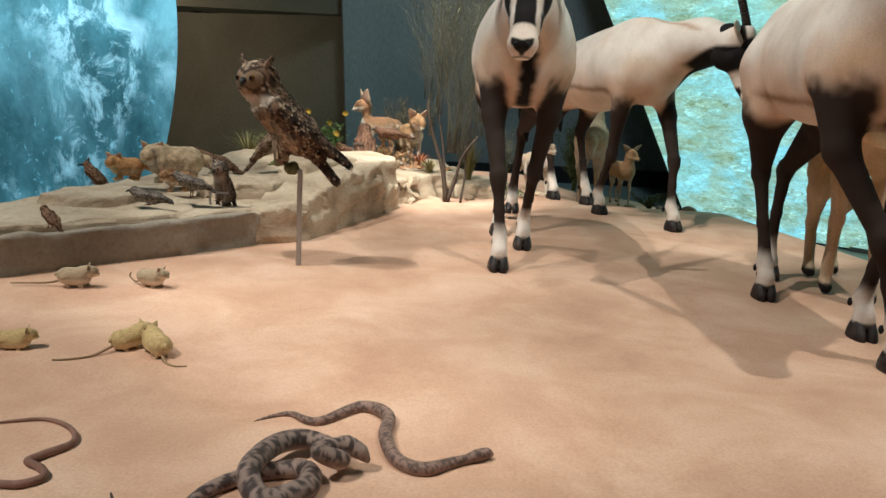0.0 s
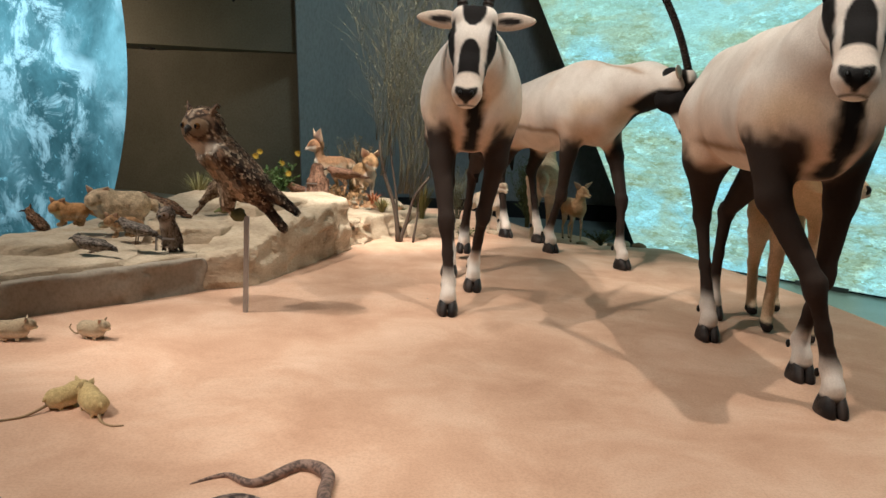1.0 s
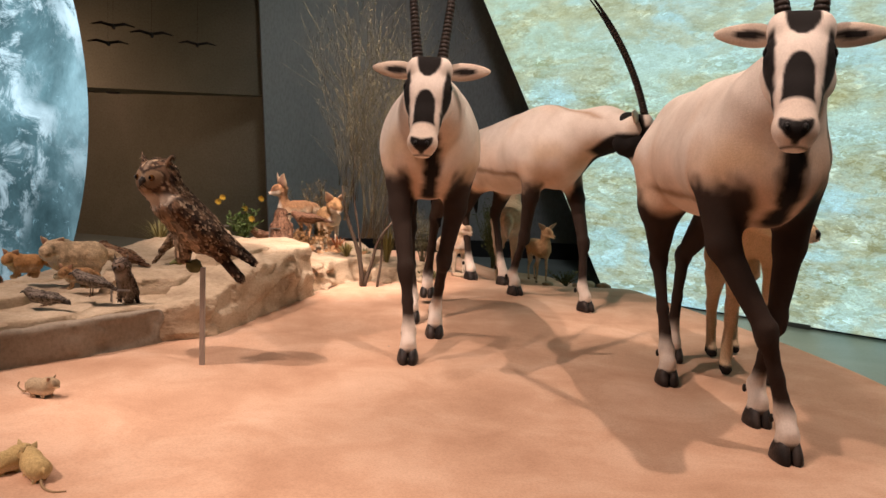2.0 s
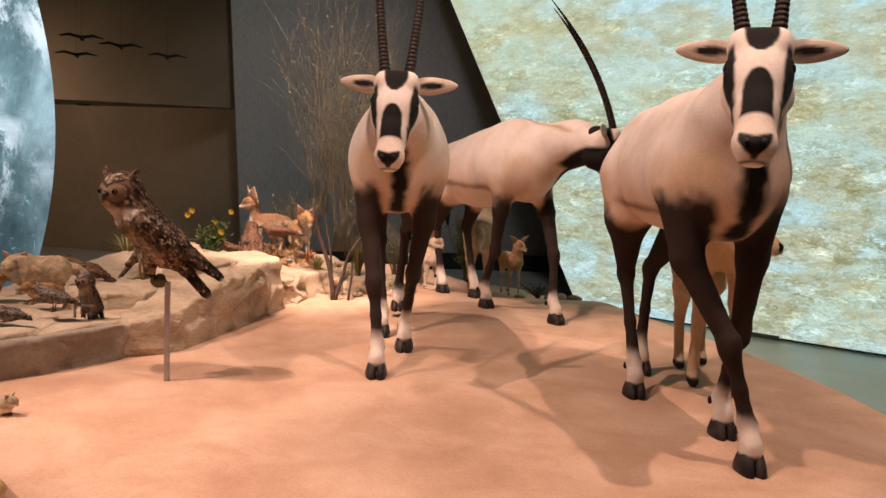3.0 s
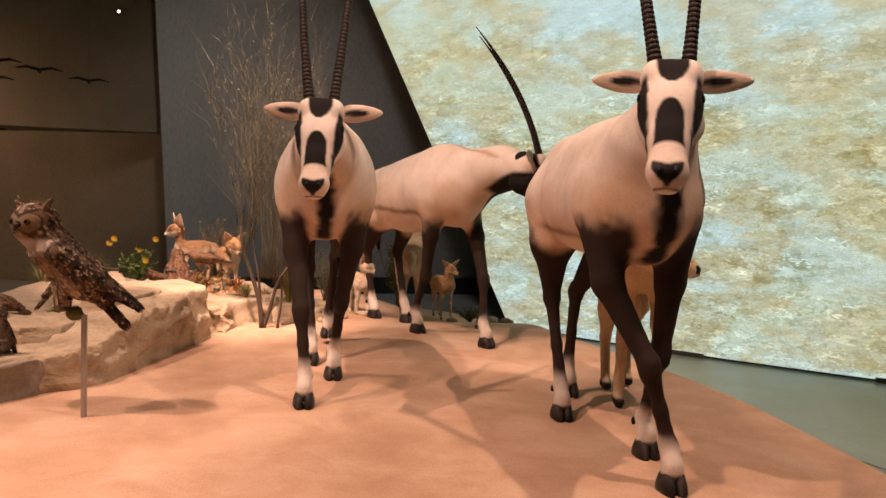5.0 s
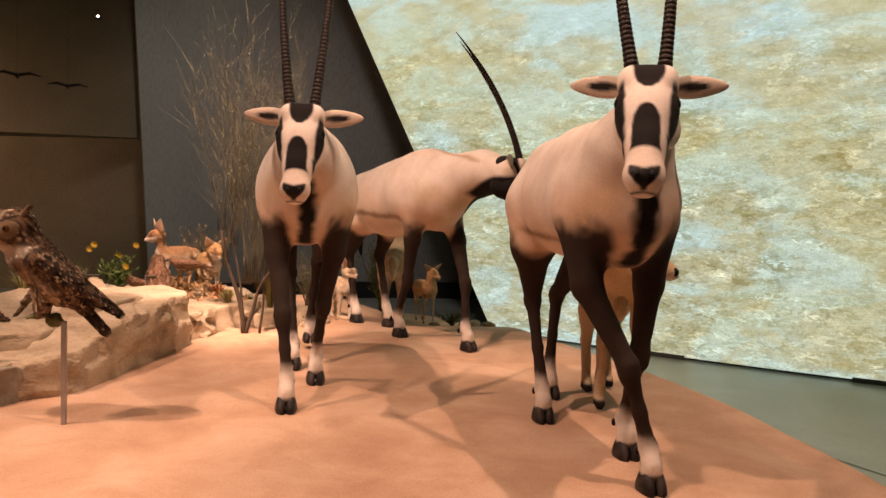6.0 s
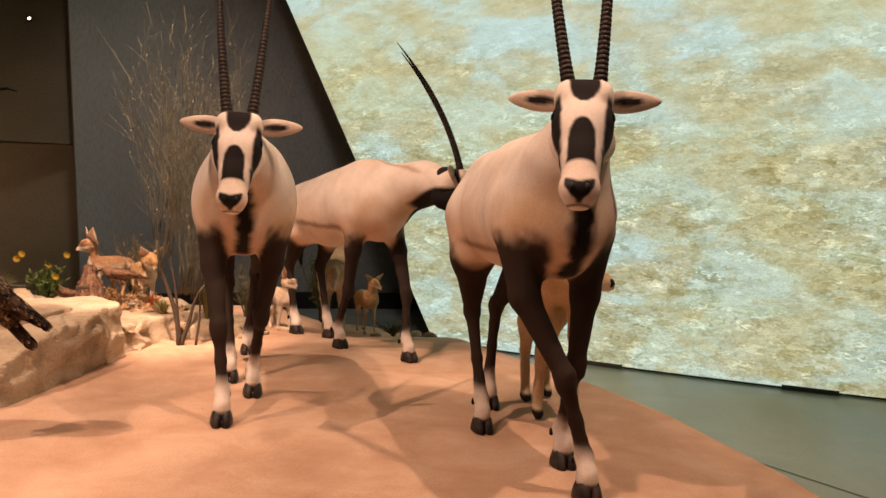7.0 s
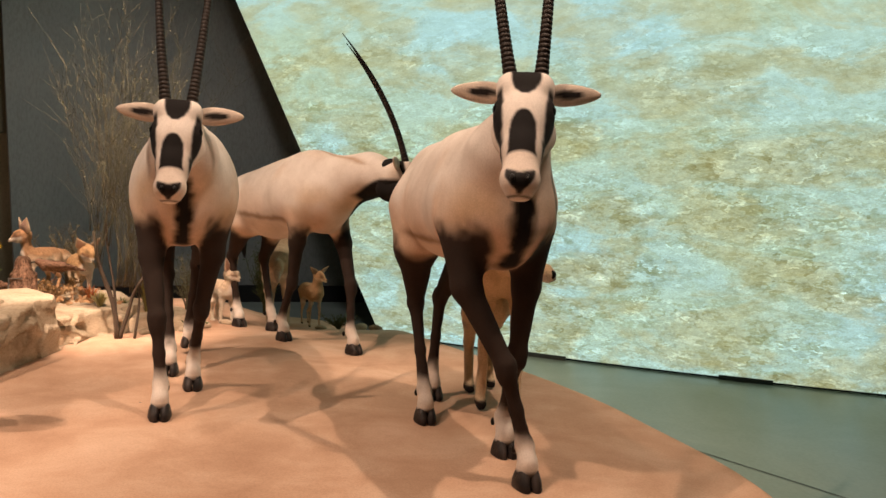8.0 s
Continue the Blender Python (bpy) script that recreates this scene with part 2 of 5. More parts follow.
class Geo:
    """Gathers vertices, faces and markings of one mesh."""

    def __init__(self):
        self.v, self.f, self.c, self.n = [], [], [], 0

    def add(self, verts, faces, colour, rough=0.8, m=None):
        verts = np.asarray(verts, float)
        if m is not None:
            r = np.array(m)
            verts = verts @ r[:3, :3].T + r[:3, 3]
        c = np.ones((len(verts), 4))
        colour = np.asarray(colour, float)
        if colour.ndim == 2 and colour.shape[1] == 4:
            c[:] = colour
        else:
            c[:, :3], c[:, 3] = colour, rough
        self.v.append(verts)
        self.c.append(c)
        self.f += [[int(i) + self.n for i in face] for face in faces]
        self.n += len(verts)

    def tube(self, path, radii, sides, colour, rough=0.8):
        path = np.asarray(path, float)
        radii = np.broadcast_to(np.asarray(radii, float), (len(path),))
        tang = np.gradient(path, axis=0)
        tang /= np.linalg.norm(tang, axis=1)[:, None] + 1e-12
        ref = np.array([0.0, 0.0, 1.0]) if abs(tang[0][2]) < 0.9 else np.array([1.0, 0.0, 0.0])
        rings = []
        for p, r, d in zip(path, radii, tang):
            ref = ref - d * (ref @ d)
            ref /= np.linalg.norm(ref) + 1e-12
            side = np.cross(d, ref)
            a = np.arange(sides) * 2 * math.pi / sides
            rings.append(p + r * (np.cos(a)[:, None] * ref + np.sin(a)[:, None] * side))
        k, m = len(path), sides
        faces = [[i * m + j, i * m + (j + 1) % m, (i + 1) * m + (j + 1) % m, (i + 1) * m + j] for i in range(k - 1) for j in range(m)]
        faces += [list(range(m))[::-1], [(k - 1) * m + j for j in range(m)]]
        colour = np.asarray(colour, float)
        if colour.ndim == 2:
            colour = np.repeat(colour, m, 0)
        self.add(np.concatenate(rings), faces, colour, rough)

    def ball(self, m, colour, rough=0.8, seg=12, rings=8, paint=None, taper=0.0):
        v, f = [], []
        for i in range(rings + 1):
            th = math.pi * i / rings
            for j in range(seg):
                ph = 2 * math.pi * j / seg
                v.append((math.sin(th) * math.cos(ph), math.sin(th) * math.sin(ph), math.cos(th)))
        for i in range(rings):
            for j in range(seg):
                f.append([i * seg + j, (i + 1) * seg + j, (i + 1) * seg + (j + 1) % seg, i * seg + (j + 1) % seg])
        v = np.array(v)
        c = paint(v) if paint else colour
        if taper:
            v = v * np.stack([np.ones(len(v))] + [1 - taper * np.clip((v[:, 0] + 0.4) / 1.4, 0, 1)] * 2, 1)
        self.add(v, f, c, rough, m)

    def mesh(self, name, mat, smooth=True):
        me = bpy.data.meshes.new(name)
        v = np.concatenate(self.v)
        me.from_pydata(v.tolist(), [], self.f)
        a = me.attributes.new("coat", "FLOAT_COLOR", "POINT")
        a.data.foreach_set("color", np.concatenate(self.c).astype(np.float32).ravel())
        if smooth:
            me.polygons.foreach_set("use_smooth", np.ones(len(me.polygons), bool))
        me.materials.append(mat)
        me.update()
        return me


def thing(name, geo, mat, label, category, group="", m=None, kind="", smooth=True):
    ob = new(name, geo.mesh(name, mat, smooth))
    if m is not None:
        ob.matrix_world = m
    return tagged(ob, label, category, group, kind)


def part(name, geo, mat, parent, label="", smooth=True):
    ob = new(name, geo.mesh(name, mat, smooth))
    ob.parent = parent
    if label:
        ob["label"] = label
    return ob


def box_geo(lo, hi, bevel=0.0):
    bm = bmesh.new()
    bmesh.ops.create_cube(bm, size=1)
    for v in bm.verts:
        v.co = Vector([l + (h - l) * (c + 0.5) for l, h, c in zip(lo, hi, v.co)])
    if bevel:
        bmesh.ops.bevel(bm, geom=bm.edges[:], offset=bevel, segments=2, affect="EDGES")
    g = Geo()
    bm.verts.index_update()
    g.add([v.co[:] for v in bm.verts], [[v.index for v in f.verts] for f in bm.faces], (0.5, 0.5, 0.5))
    bm.free()
    return g


def spline(pts, n, closed=False):
    """A smooth line through a few points."""
    p = np.asarray(pts, float)
    k = len(p)
    out = []
    for i in range(k if closed else k - 1):
        a, b, c, d = (p[(i + j) % k] if closed else p[min(max(i + j, 0), k - 1)] for j in (-1, 0, 1, 2))
        for s in np.arange(n) / n:
            out.append(0.5 * (2 * b + (c - a) * s + (2 * a - 5 * b + 4 * c - d) * s ** 2 + (3 * b - a - 3 * c + d) * s ** 3))
    if not closed:
        out.append(p[-1])
    return np.array(out)


def axes(origin, fwd, up=(0, 0, 1), scale=1.0):
    """A frame whose x axis points along fwd, and whose z axis is as near to up as it can be."""
    x = Vector(fwd).normalized()
    y = Vector(up).cross(x).normalized()
    z = x.cross(y)
    m = Matrix.Identity(4)
    for i, a in enumerate((x, y, z)):
        for j in range(3):
            m[j][i] = a[j] * scale
    m.translation = origin
    return m


# ---- setting ----
FLOOR_Z = -0.35


def ground_z(x, y):
    """The sand's height: level, falling away towards the back rim."""
    return -0.12 * ss(4.9, 5.9, y) * ss(0.5, 1.1, x)


def build_setting():
    g = box_geo((-9, -5, FLOOR_Z - 0.2), (9, 14.5, FLOOR_Z))
    thing("floor", g, FLOOR, "smooth grey-green polished resin floor", "floor", kind="structure", smooth=False)
    for name, lo, hi in (("wall_west", (-9.2, -5, FLOOR_Z), (-9, 14.5, 5.2)), ("wall_east", (9, -5, FLOOR_Z), (9.2, 14.5, 5.2)),
                         ("wall_south", (-9, -5.2, FLOOR_Z), (9, -5, 5.2)), ("wall_north", (-9, 14.5, FLOOR_Z), (9, 14.7, 5.2))):
        thing(name, box_geo(lo, hi), WALL, "dark plastered gallery wall", "wall", kind="structure", smooth=False)
    thing("ceiling", box_geo((-9.2, -5.2, 5.2), (9.2, 14.7, 5.4)), WALL, "dark painted gallery ceiling", "ceiling", kind="structure", smooth=False)
    # sand platform with a rounded rim
    rim = spline([(2.21, 2.8), (2.16, 3.45), (2.02, 4.1), (1.85, 4.75), (1.68, 5.5), (1.4, 6.3), (0.6, 6.6), (-0.3, 6.5), (-1.1, 5.7), (-1.52, 4.6), (-1.74, 3.6), (-1.9, 2.9), (-2.5, 2.3),
                  (-2.7, 1.5), (-1.6, 0.75), (0, 0.5), (1.3, 0.85), (2.10, 1.80)], 16, True)
    mid, rows, verts = np.array([0.2, 3.3]), np.linspace(0, 1, 110), []
    for r in rows:
        p = mid + (rim - mid) * max(r, 0.002)
        z = ground_z(p[:, 0], p[:, 1]) + 0.010 * (vnoise(np.c_[p, 0 * p[:, :1]], 2.2) - 0.5) * (1 - r ** 8) - 0.02 * max(0, r - 0.985) / 0.015
        verts.append(np.c_[p, z])
    for dz, out in ((-0.02, 1.002), (-0.25, 1.002)):
        q = verts[len(rows) - 1].copy()
        q[:, :2] = mid + (rim - mid) * out
        q[:, 2] = q[:, 2] + dz if dz > -0.1 else FLOOR_Z
        verts.append(q)
    n = len(rim)
    faces = [[i * n + j, i * n + (j + 1) % n, (i + 1) * n + (j + 1) % n, (i + 1) * n + j] for i in range(len(verts) - 1) for j in range(n)]
    g = Geo()
    g.add(np.concatenate(verts), [f[::-1] for f in faces], (0.5, 0.5, 0.5))
    thing("ground", g, SAND, "smooth tan sand-coloured display platform with a curved rim", "ground", kind="structure")
    # curved panel behind the display
    def wall_sheet(name, pts, z0, z1, thick, mat, label, lean=0.0):
        line = spline(pts, 12)
        d = np.gradient(line, axis=0)
        nrm = np.c_[-d[:, 1], d[:, 0]] / np.linalg.norm(d, axis=1)[:, None]
        back = line + nrm * thick
        k = len(line)
        v = np.concatenate([np.c_[p, np.full(k, z)] for p, z in ((line, z0), (line, z1), (back, z0), (back, z1))])
        f = []
        for i in range(k - 1):
            f += [[i, i + 1, k + i + 1, k + i], [2 * k + i + 1, 2 * k + i, 3 * k + i, 3 * k + i + 1], [k + i, k + i + 1, 3 * k + i + 1, 3 * k + i]]
        f += [[0, k, 3 * k, 2 * k], [k - 1, 3 * k - 1, 4 * k - 1, 2 * k - 1]]
        v[:, 0] += lean * (v[:, 2] + 0.35)
        g = Geo()
        g.add(v, f, (0.5, 0.5, 0.5))
        return thing(name, g, mat, label, "wall", kind="structure", smooth=False)
    wall_sheet("wall_panel", [(-1.19, 8.4), (-0.3, 8.75), (0.8, 9.0), (2.2, 9.1), (4.5, 9.0)], FLOOR_Z, 5.2, 0.05, PANEL, "tall curved grey plaster backdrop panel", -0.06)
    wall_sheet("baseboard", [(-1.19, 8.36), (-0.3, 8.71), (0.8, 8.96), (2.2, 9.06), (4.5, 8.96)], FLOOR_Z, -0.16, 0.03, BLACK, "black baseboard along the backdrop panel")
    wall_sheet("wall_recess", [(-8.9, 10.6), (-6, 10.2), (-3.5, 9.65), (-1.05, 8.72)], FLOOR_Z, 5.2, 0.12, RECESS, "dim olive-brown plastered wall of the recess")
    thing("ceiling_soffit", box_geo((-9, 8.64, 1.343), (-1.1, 14.4, 5.2)), RECESS, "dark lowered bulkhead over the recess", "bulkhead", kind="structure", smooth=False)


def build_screens():
    # large curved video wall with a slanting side
    curve = np.polyfit([0.85, 2.07, 2.43, 2.93, 3.65, 4.28, 5.12], [8.05, 6.75, 6.4, 5.97, 5.35, 4.82, 4.24], 2)
    nz, nx = 40, 60
    def sheet(z0, z1, back, rows):
        v, uv = [], []
        for z in np.linspace(z0, z1, rows):
            x0 = 2.035 - (z + 0.35) * 0.414
            x = x0 + (6.6 - x0) * np.linspace(0, 1, nx)
            y = np.polyval(curve, x) + back
            v.append(np.c_[x + back * 0.7, y, np.full(nx, z)])
            uv.append(np.c_[x, np.full(nx, z)])
        return np.concatenate(v), np.concatenate(uv)
    def grid(rows, off, flip=False):
        f = [[off + i * nx + j, off + i * nx + j + 1, off + (i + 1) * nx + j + 1, off + (i + 1) * nx + j] for i in range(rows - 1) for j in range(nx - 1)]
        return [q[::-1] for q in f] if flip else f
    wall = tagged(new("video_wall"), "large curved video wall showing pale sand under clear water", "video wall")
    v, uv = sheet(FLOOR_Z + 0.018, 4.6, 0, nz)
    g = Geo()
    g.add(v, grid(nz, 0), (0.5, 0.5, 0.5))
    ob = part("display", g, SCREEN_R, wall, "glowing picture of sand and water")
    lay = ob.data.uv_layers.new(name="UVMap")
    idx = np.zeros(len(ob.data.loops), np.int32)
    ob.data.loops.foreach_get("vertex_index", idx)
    lay.data.foreach_set("uv", uv[idx].astype(np.float32).ravel())
    a, _ = sheet(FLOOR_Z, 4.62, 0.02, 2)
    b, _ = sheet(FLOOR_Z, 4.62, 0.14, 2)
    g = Geo()
    k = 2 * nx
    f = grid(2, 0) + grid(2, k, True)
    f += [[j, k + j, k + j + 1, j + 1] for j in range(nx - 1)] + [[nx + j, nx + j + 1, k + nx + j + 1, k + nx + j] for j in range(nx - 1)]
    f += [[0, nx, k + nx, k], [nx - 1, k + nx - 1, k + 2 * nx - 1, 2 * nx - 1]]
    g.add(np.concatenate([a, b]), f, (0.5, 0.5, 0.5))
    part("casing", g, BLACK, wall, "thin black casing")
    # curved-edged video wall behind the rocks
    wall = tagged(new("video_wall"), "video wall with an arched edge showing turquoise water", "video wall")
    zs, us = np.linspace(FLOOR_Z, 4.6, 50), np.linspace(0, 1, 40)
    v, uv = [], []
    for z in zs:
        x0 = -1.97 - (z - 0.95) ** 2 / 6.6
        x = x0 - (x0 + 6.4) * us
        y = 5.6 - 0.10 * (x0 - x) ** 1.6
        v.append(np.c_[x, y, np.full(40, z)])
        uv.append(np.c_[x, np.full(40, z)])
    v, uv = np.concatenate(v), np.concatenate(uv)
    f = [[i * 40 + j, (i + 1) * 40 + j, (i + 1) * 40 + j + 1, i * 40 + j + 1] for i in range(49) for j in range(39)]
    g = Geo()
    g.add(v, [q[::-1] for q in f][::1], (0.5, 0.5, 0.5))
    ob = part("display", g, SCREEN_L, wall, "glowing picture of rippled blue water")
    lay = ob.data.uv_layers.new(name="UVMap")
    idx = np.zeros(len(ob.data.loops), np.int32)
    ob.data.loops.foreach_get("vertex_index", idx)
    lay.data.foreach_set("uv", uv[idx].astype(np.float32).ravel())
    back = v + (-0.06, 0.1, 0)
    near = v + (-0.012, 0.012, 0)
    g = Geo()
    k = len(v)
    edge = [i * 40 for i in range(50)]
    g.add(np.concatenate([near, back]), f + [[k + i for i in q[::-1]] for q in f] + [[a, b, k + b, k + a] for a, b in zip(edge, edge[1:])], (0.5, 0.5, 0.5))
    part("casing", g, BLACK, wall, "thin black casing")


build_setting()
build_screens()

# ---- rocks ----


def poly_dist(px, py, poly):
    """Signed distance to an outline, negative inside."""
    d = np.full(px.shape, 1e9)
    inside = np.zeros(px.shape, bool)
    k = len(poly)
    for i in range(k):
        (ax, ay), (bx, by) = poly[i], poly[(i + 1) % k]
        ex, ey = bx - ax, by - ay
        t = np.clip(((px - ax) * ex + (py - ay) * ey) / (ex * ex + ey * ey), 0, 1)
        d = np.minimum(d, np.hypot(px - ax - t * ex, py - ay - t * ey))
        hit = ((ay > py) != (by > py)) & (px < (bx - ax) * (py - ay) / (by - ay + 1e-12) + ax)
        inside ^= hit
    return np.where(inside, -d, d)


def rock(poly, top, res, seed, label, rough=0.035, slope=0.25, name="rock_ledge", bottom=-0.03, mat=None, of=None):
    """A block of weathered limestone on an outline; top(x, y) gives its upper face."""
    p = np.array(poly)
    lo = np.array([*(p.min(0) - 0.12), bottom - 2 * res])
    hi = np.array([*(p.max(0) + 0.12), 0])
    xs, ys = np.arange(lo[0], hi[0], res), np.arange(lo[1], hi[1], res)
    gx, gy = np.meshgrid(xs, ys, indexing="ij")
    d2, tp = poly_dist(gx, gy, poly), top(gx, gy)
    zs = np.arange(lo[2], tp.max() + 0.1, res)
    g = np.stack(np.meshgrid(xs, ys, zs, indexing="ij"), -1)
    z = g[..., 2]
    strata = vnoise(g * (1, 1, 5), 2.3, seed) + 0.5 * vnoise(g * (1, 1, 2.5), 7, seed + 1) + 0.3 * vnoise(g, 19, seed + 2) - 0.9
    cell = vnoise(np.floor(g * (5, 5, 9) + 0.9 * strata[..., None]) * 1.0, 1.0, seed + 6)
    side = d2[..., None] + strata * rough * 0.8 + (cell - 0.5) * rough * 2.4 + (z - 0.1) * slope
    step = vnoise(g * (1, 1, 0), 2.1, seed + 3)[:, :, :1]
    lift = np.round(step * 3) / 3 * 0.03 + 0.02 * vnoise(g * (1, 1, 0), 9, seed + 4)[:, :, :1] - 0.03
    cap = z - (tp[..., None] + lift)
    k = 0.010
    h = np.clip(0.5 + 0.5 * (side - cap) / k, 0, 1)
    field = cap + (side - cap) * h + k * h * (1 - h)
    field = np.maximum(field, bottom - z)
    v, f = net(field, lo, res)
    geo = Geo()
    geo.add(v, f, (0.5, 0.5, 0.5))
    if of is not None:
        return part(name, geo, mat or ROCK, of, label, smooth=mat is not None)
    return thing(name, geo, mat or ROCK, label, "rock", smooth=mat is not None)


def ledge_top(x, y):
    return 0.135 + 0.10 * ss(3.6, 5.2, y) * ss(-0.55, -0.85, x)


def boulder_top(x, y):
    return 0.16 + 0.10 * ss(3.3, 3.95, y) + 0.03 * ss(3.9, 4.4, y)


LEDGE = tagged(new("rock_ledge"), "low pale limestone slab ledge with a shade-coloured mortar front and blocky outcrop", "rock ledge")
build_rocks = [
    rock([(-2.2, 2.0), (-1.42, 2.5), (-1.2, 2.74), (-0.98, 2.95), (-0.76, 3.22), (-0.64, 3.36), (-0.66, 3.75), (-0.62, 4.12), (-0.6, 4.45), (-0.6, 4.75), (-0.9, 5.4), (-1.2, 5.2), (-1.47, 4.4), (-1.66, 3.5), (-1.75, 2.95), (-2.3, 2.5)], ledge_top, 0.014, 3,
         "low ledge with a smooth mortar front face, its shade put into the colour", 0.010, 0.06, "shaded_mortar_face", mat=SHADED_MORTAR, of=LEDGE),
    rock([(-2.15, 2.06), (-1.45, 2.53), (-1.23, 2.77), (-1.01, 2.98), (-0.78, 3.24), (-0.66, 3.38), (-0.66, 4.6), (-0.92, 5.35), (-1.2, 5.15), (-1.44, 4.4), (-1.63, 3.5), (-1.72, 2.97), (-2.25, 2.5)],
         lambda x, y: ledge_top(x, y) + 0.022, 0.013, 5, "pale flat stone slabs topping the ledge", 0.016, 0.2, "slab", 0.10, of=LEDGE),
    rock([(-0.78, 3.26), (-0.65, 3.33), (-0.55, 3.43), (-0.44, 3.76), (-0.34, 4.12), (-0.25, 4.45), (-0.45, 4.78), (-0.9, 4.6), (-0.85, 3.9)], boulder_top, 0.014, 8,
         "pale blocky limestone outcrop at the end of the ledge", 0.036, 0.12, "outcrop", of=LEDGE),
    rock([(-0.9, 4.7), (-0.3, 4.5), (-0.14, 4.78), (0.0, 4.95), (0.1, 5.3), (-0.1, 5.9), (-0.9, 6.0)], lambda x, y: 0.15 + 0 * x, 0.016, 13,
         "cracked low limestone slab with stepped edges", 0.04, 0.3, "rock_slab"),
    rock([(0.05, 4.98), (0.32, 5.05), (0.42, 5.25), (0.3, 5.6), (0.08, 5.55)], lambda x, y: 0.085 + 0 * x, 0.014, 21,
         "small flat limestone block on the sand", 0.03, 0.3, "rock_slab"),
    rock([(-1.62, 3.02), (-1.42, 2.95), (-1.22, 3.1), (-1.2, 3.3), (-1.45, 3.45), (-1.62, 3.3)], lambda x, y: 0.20 + 0 * x, 0.012, 31,
         "thin flat stone slab lying on the ledge", 0.02, 0.3, "slab", 0.12, of=LEDGE),
    rock([(-1.12, 3.5), (-0.9, 3.42), (-0.72, 3.5), (-0.66, 3.8), (-0.95, 4.0), (-1.2, 3.8)], lambda x, y: 0.225 + 0 * x, 0.012, 37,
         "flat stone slab lying on the ledge beside the outcrop", 0.02, 0.3, "slab", 0.12, of=LEDGE),
    rock([(-0.82, 3.72), (-0.62, 3.74), (-0.52, 3.92), (-0.42, 4.25), (-0.62, 4.4), (-0.85, 4.1)], lambda x, y: 0.295 + 0 * x, 0.012, 43,
         "worn upper slab of the outcrop", 0.03, 0.35, "slab", 0.2, of=LEDGE),
]

# ---- mounted animals ----
WHITE, TAN, DARK, INK = np.array((0.735, 0.66, 0.60)), np.array((0.52, 0.30, 0.15)), np.array((0.031, 0.020, 0.0155)), np.array((0.012, 0.010, 0.010))


def blend(a, b, t):
    t = np.asarray(t, float)[:, None]
    return a * (1 - t) + b * t


def oryx_coat(p, dark_front=0.76, dark_rear=0.74, breast=1.0):
    x, y, z = p.T
    n = vnoise(p, 9, 2) - 0.5 + 0.5 * (vnoise(p, 40, 3) - 0.5)
    edge = np.interp(x, (-0.55, -0.42, -0.30, -0.2, -0.12, 0.12, 0.22, 0.38), (dark_rear + 0.08, dark_rear, dark_rear - 0.09, dark_rear - 0.2, 0.42, 0.42, dark_front - 0.04, dark_front))
    edge = edge - 0.17 * ss(0.105, 0.03, np.abs(y)) * ss(0.2, 0.3, x) + 0.07 * n
    c = np.tile(WHITE, (len(p), 1))
    c = blend(c, TAN * 1.35, 0.22 * ss(0.42, 0.75, vnoise(p * (1, 1, 0.6), 6, 7)))
    c = blend(c, TAN * 1.1, 0.5 * ss(edge + 0.2, edge + 0.02, z) * ss(0.35, 0.5, z))
    c = blend(c, TAN, 0.18 * ss(0.74, 0.64, z))
    c = blend(c, np.array((0.62, 0.40, 0.19)), 0.42 * ss(0.3, 0.42, x) * ss(0.98, 0.84, z) * ss(0.3, 0.6, vnoise(p, 7, 12)))
    line = np.exp(-((z - 0.735 + 0.05 * x + 0.02 * n) / 0.016) ** 2) * ss(-0.32, -0.2, x) * ss(0.3, 0.18, x)
    c = blend(c, TAN * 0.4, 0.75 * line)
    c = blend(c, DARK, ss(edge + 0.045, edge - 0.045, z))
    # stripe down the breast
    stripe = ss(0.048, 0.016, np.abs(y) + 0.04 * n + 0.05 * ss(0.86, 1.0, z)) * ss(0.36, 0.42, x) * ss(1.0, 0.93, z) * ss(0.5, 0.56, z) * breast
    c = blend(c, INK, stripe)
    c = blend(c, WHITE * 1.0, ss(0.195, 0.125, z + 0.05 * n))
    c = blend(c, INK * 1.5, ss(0.062, 0.05, z))
    return np.c_[c, np.where(z < 0.055, 0.4, 0.85)]


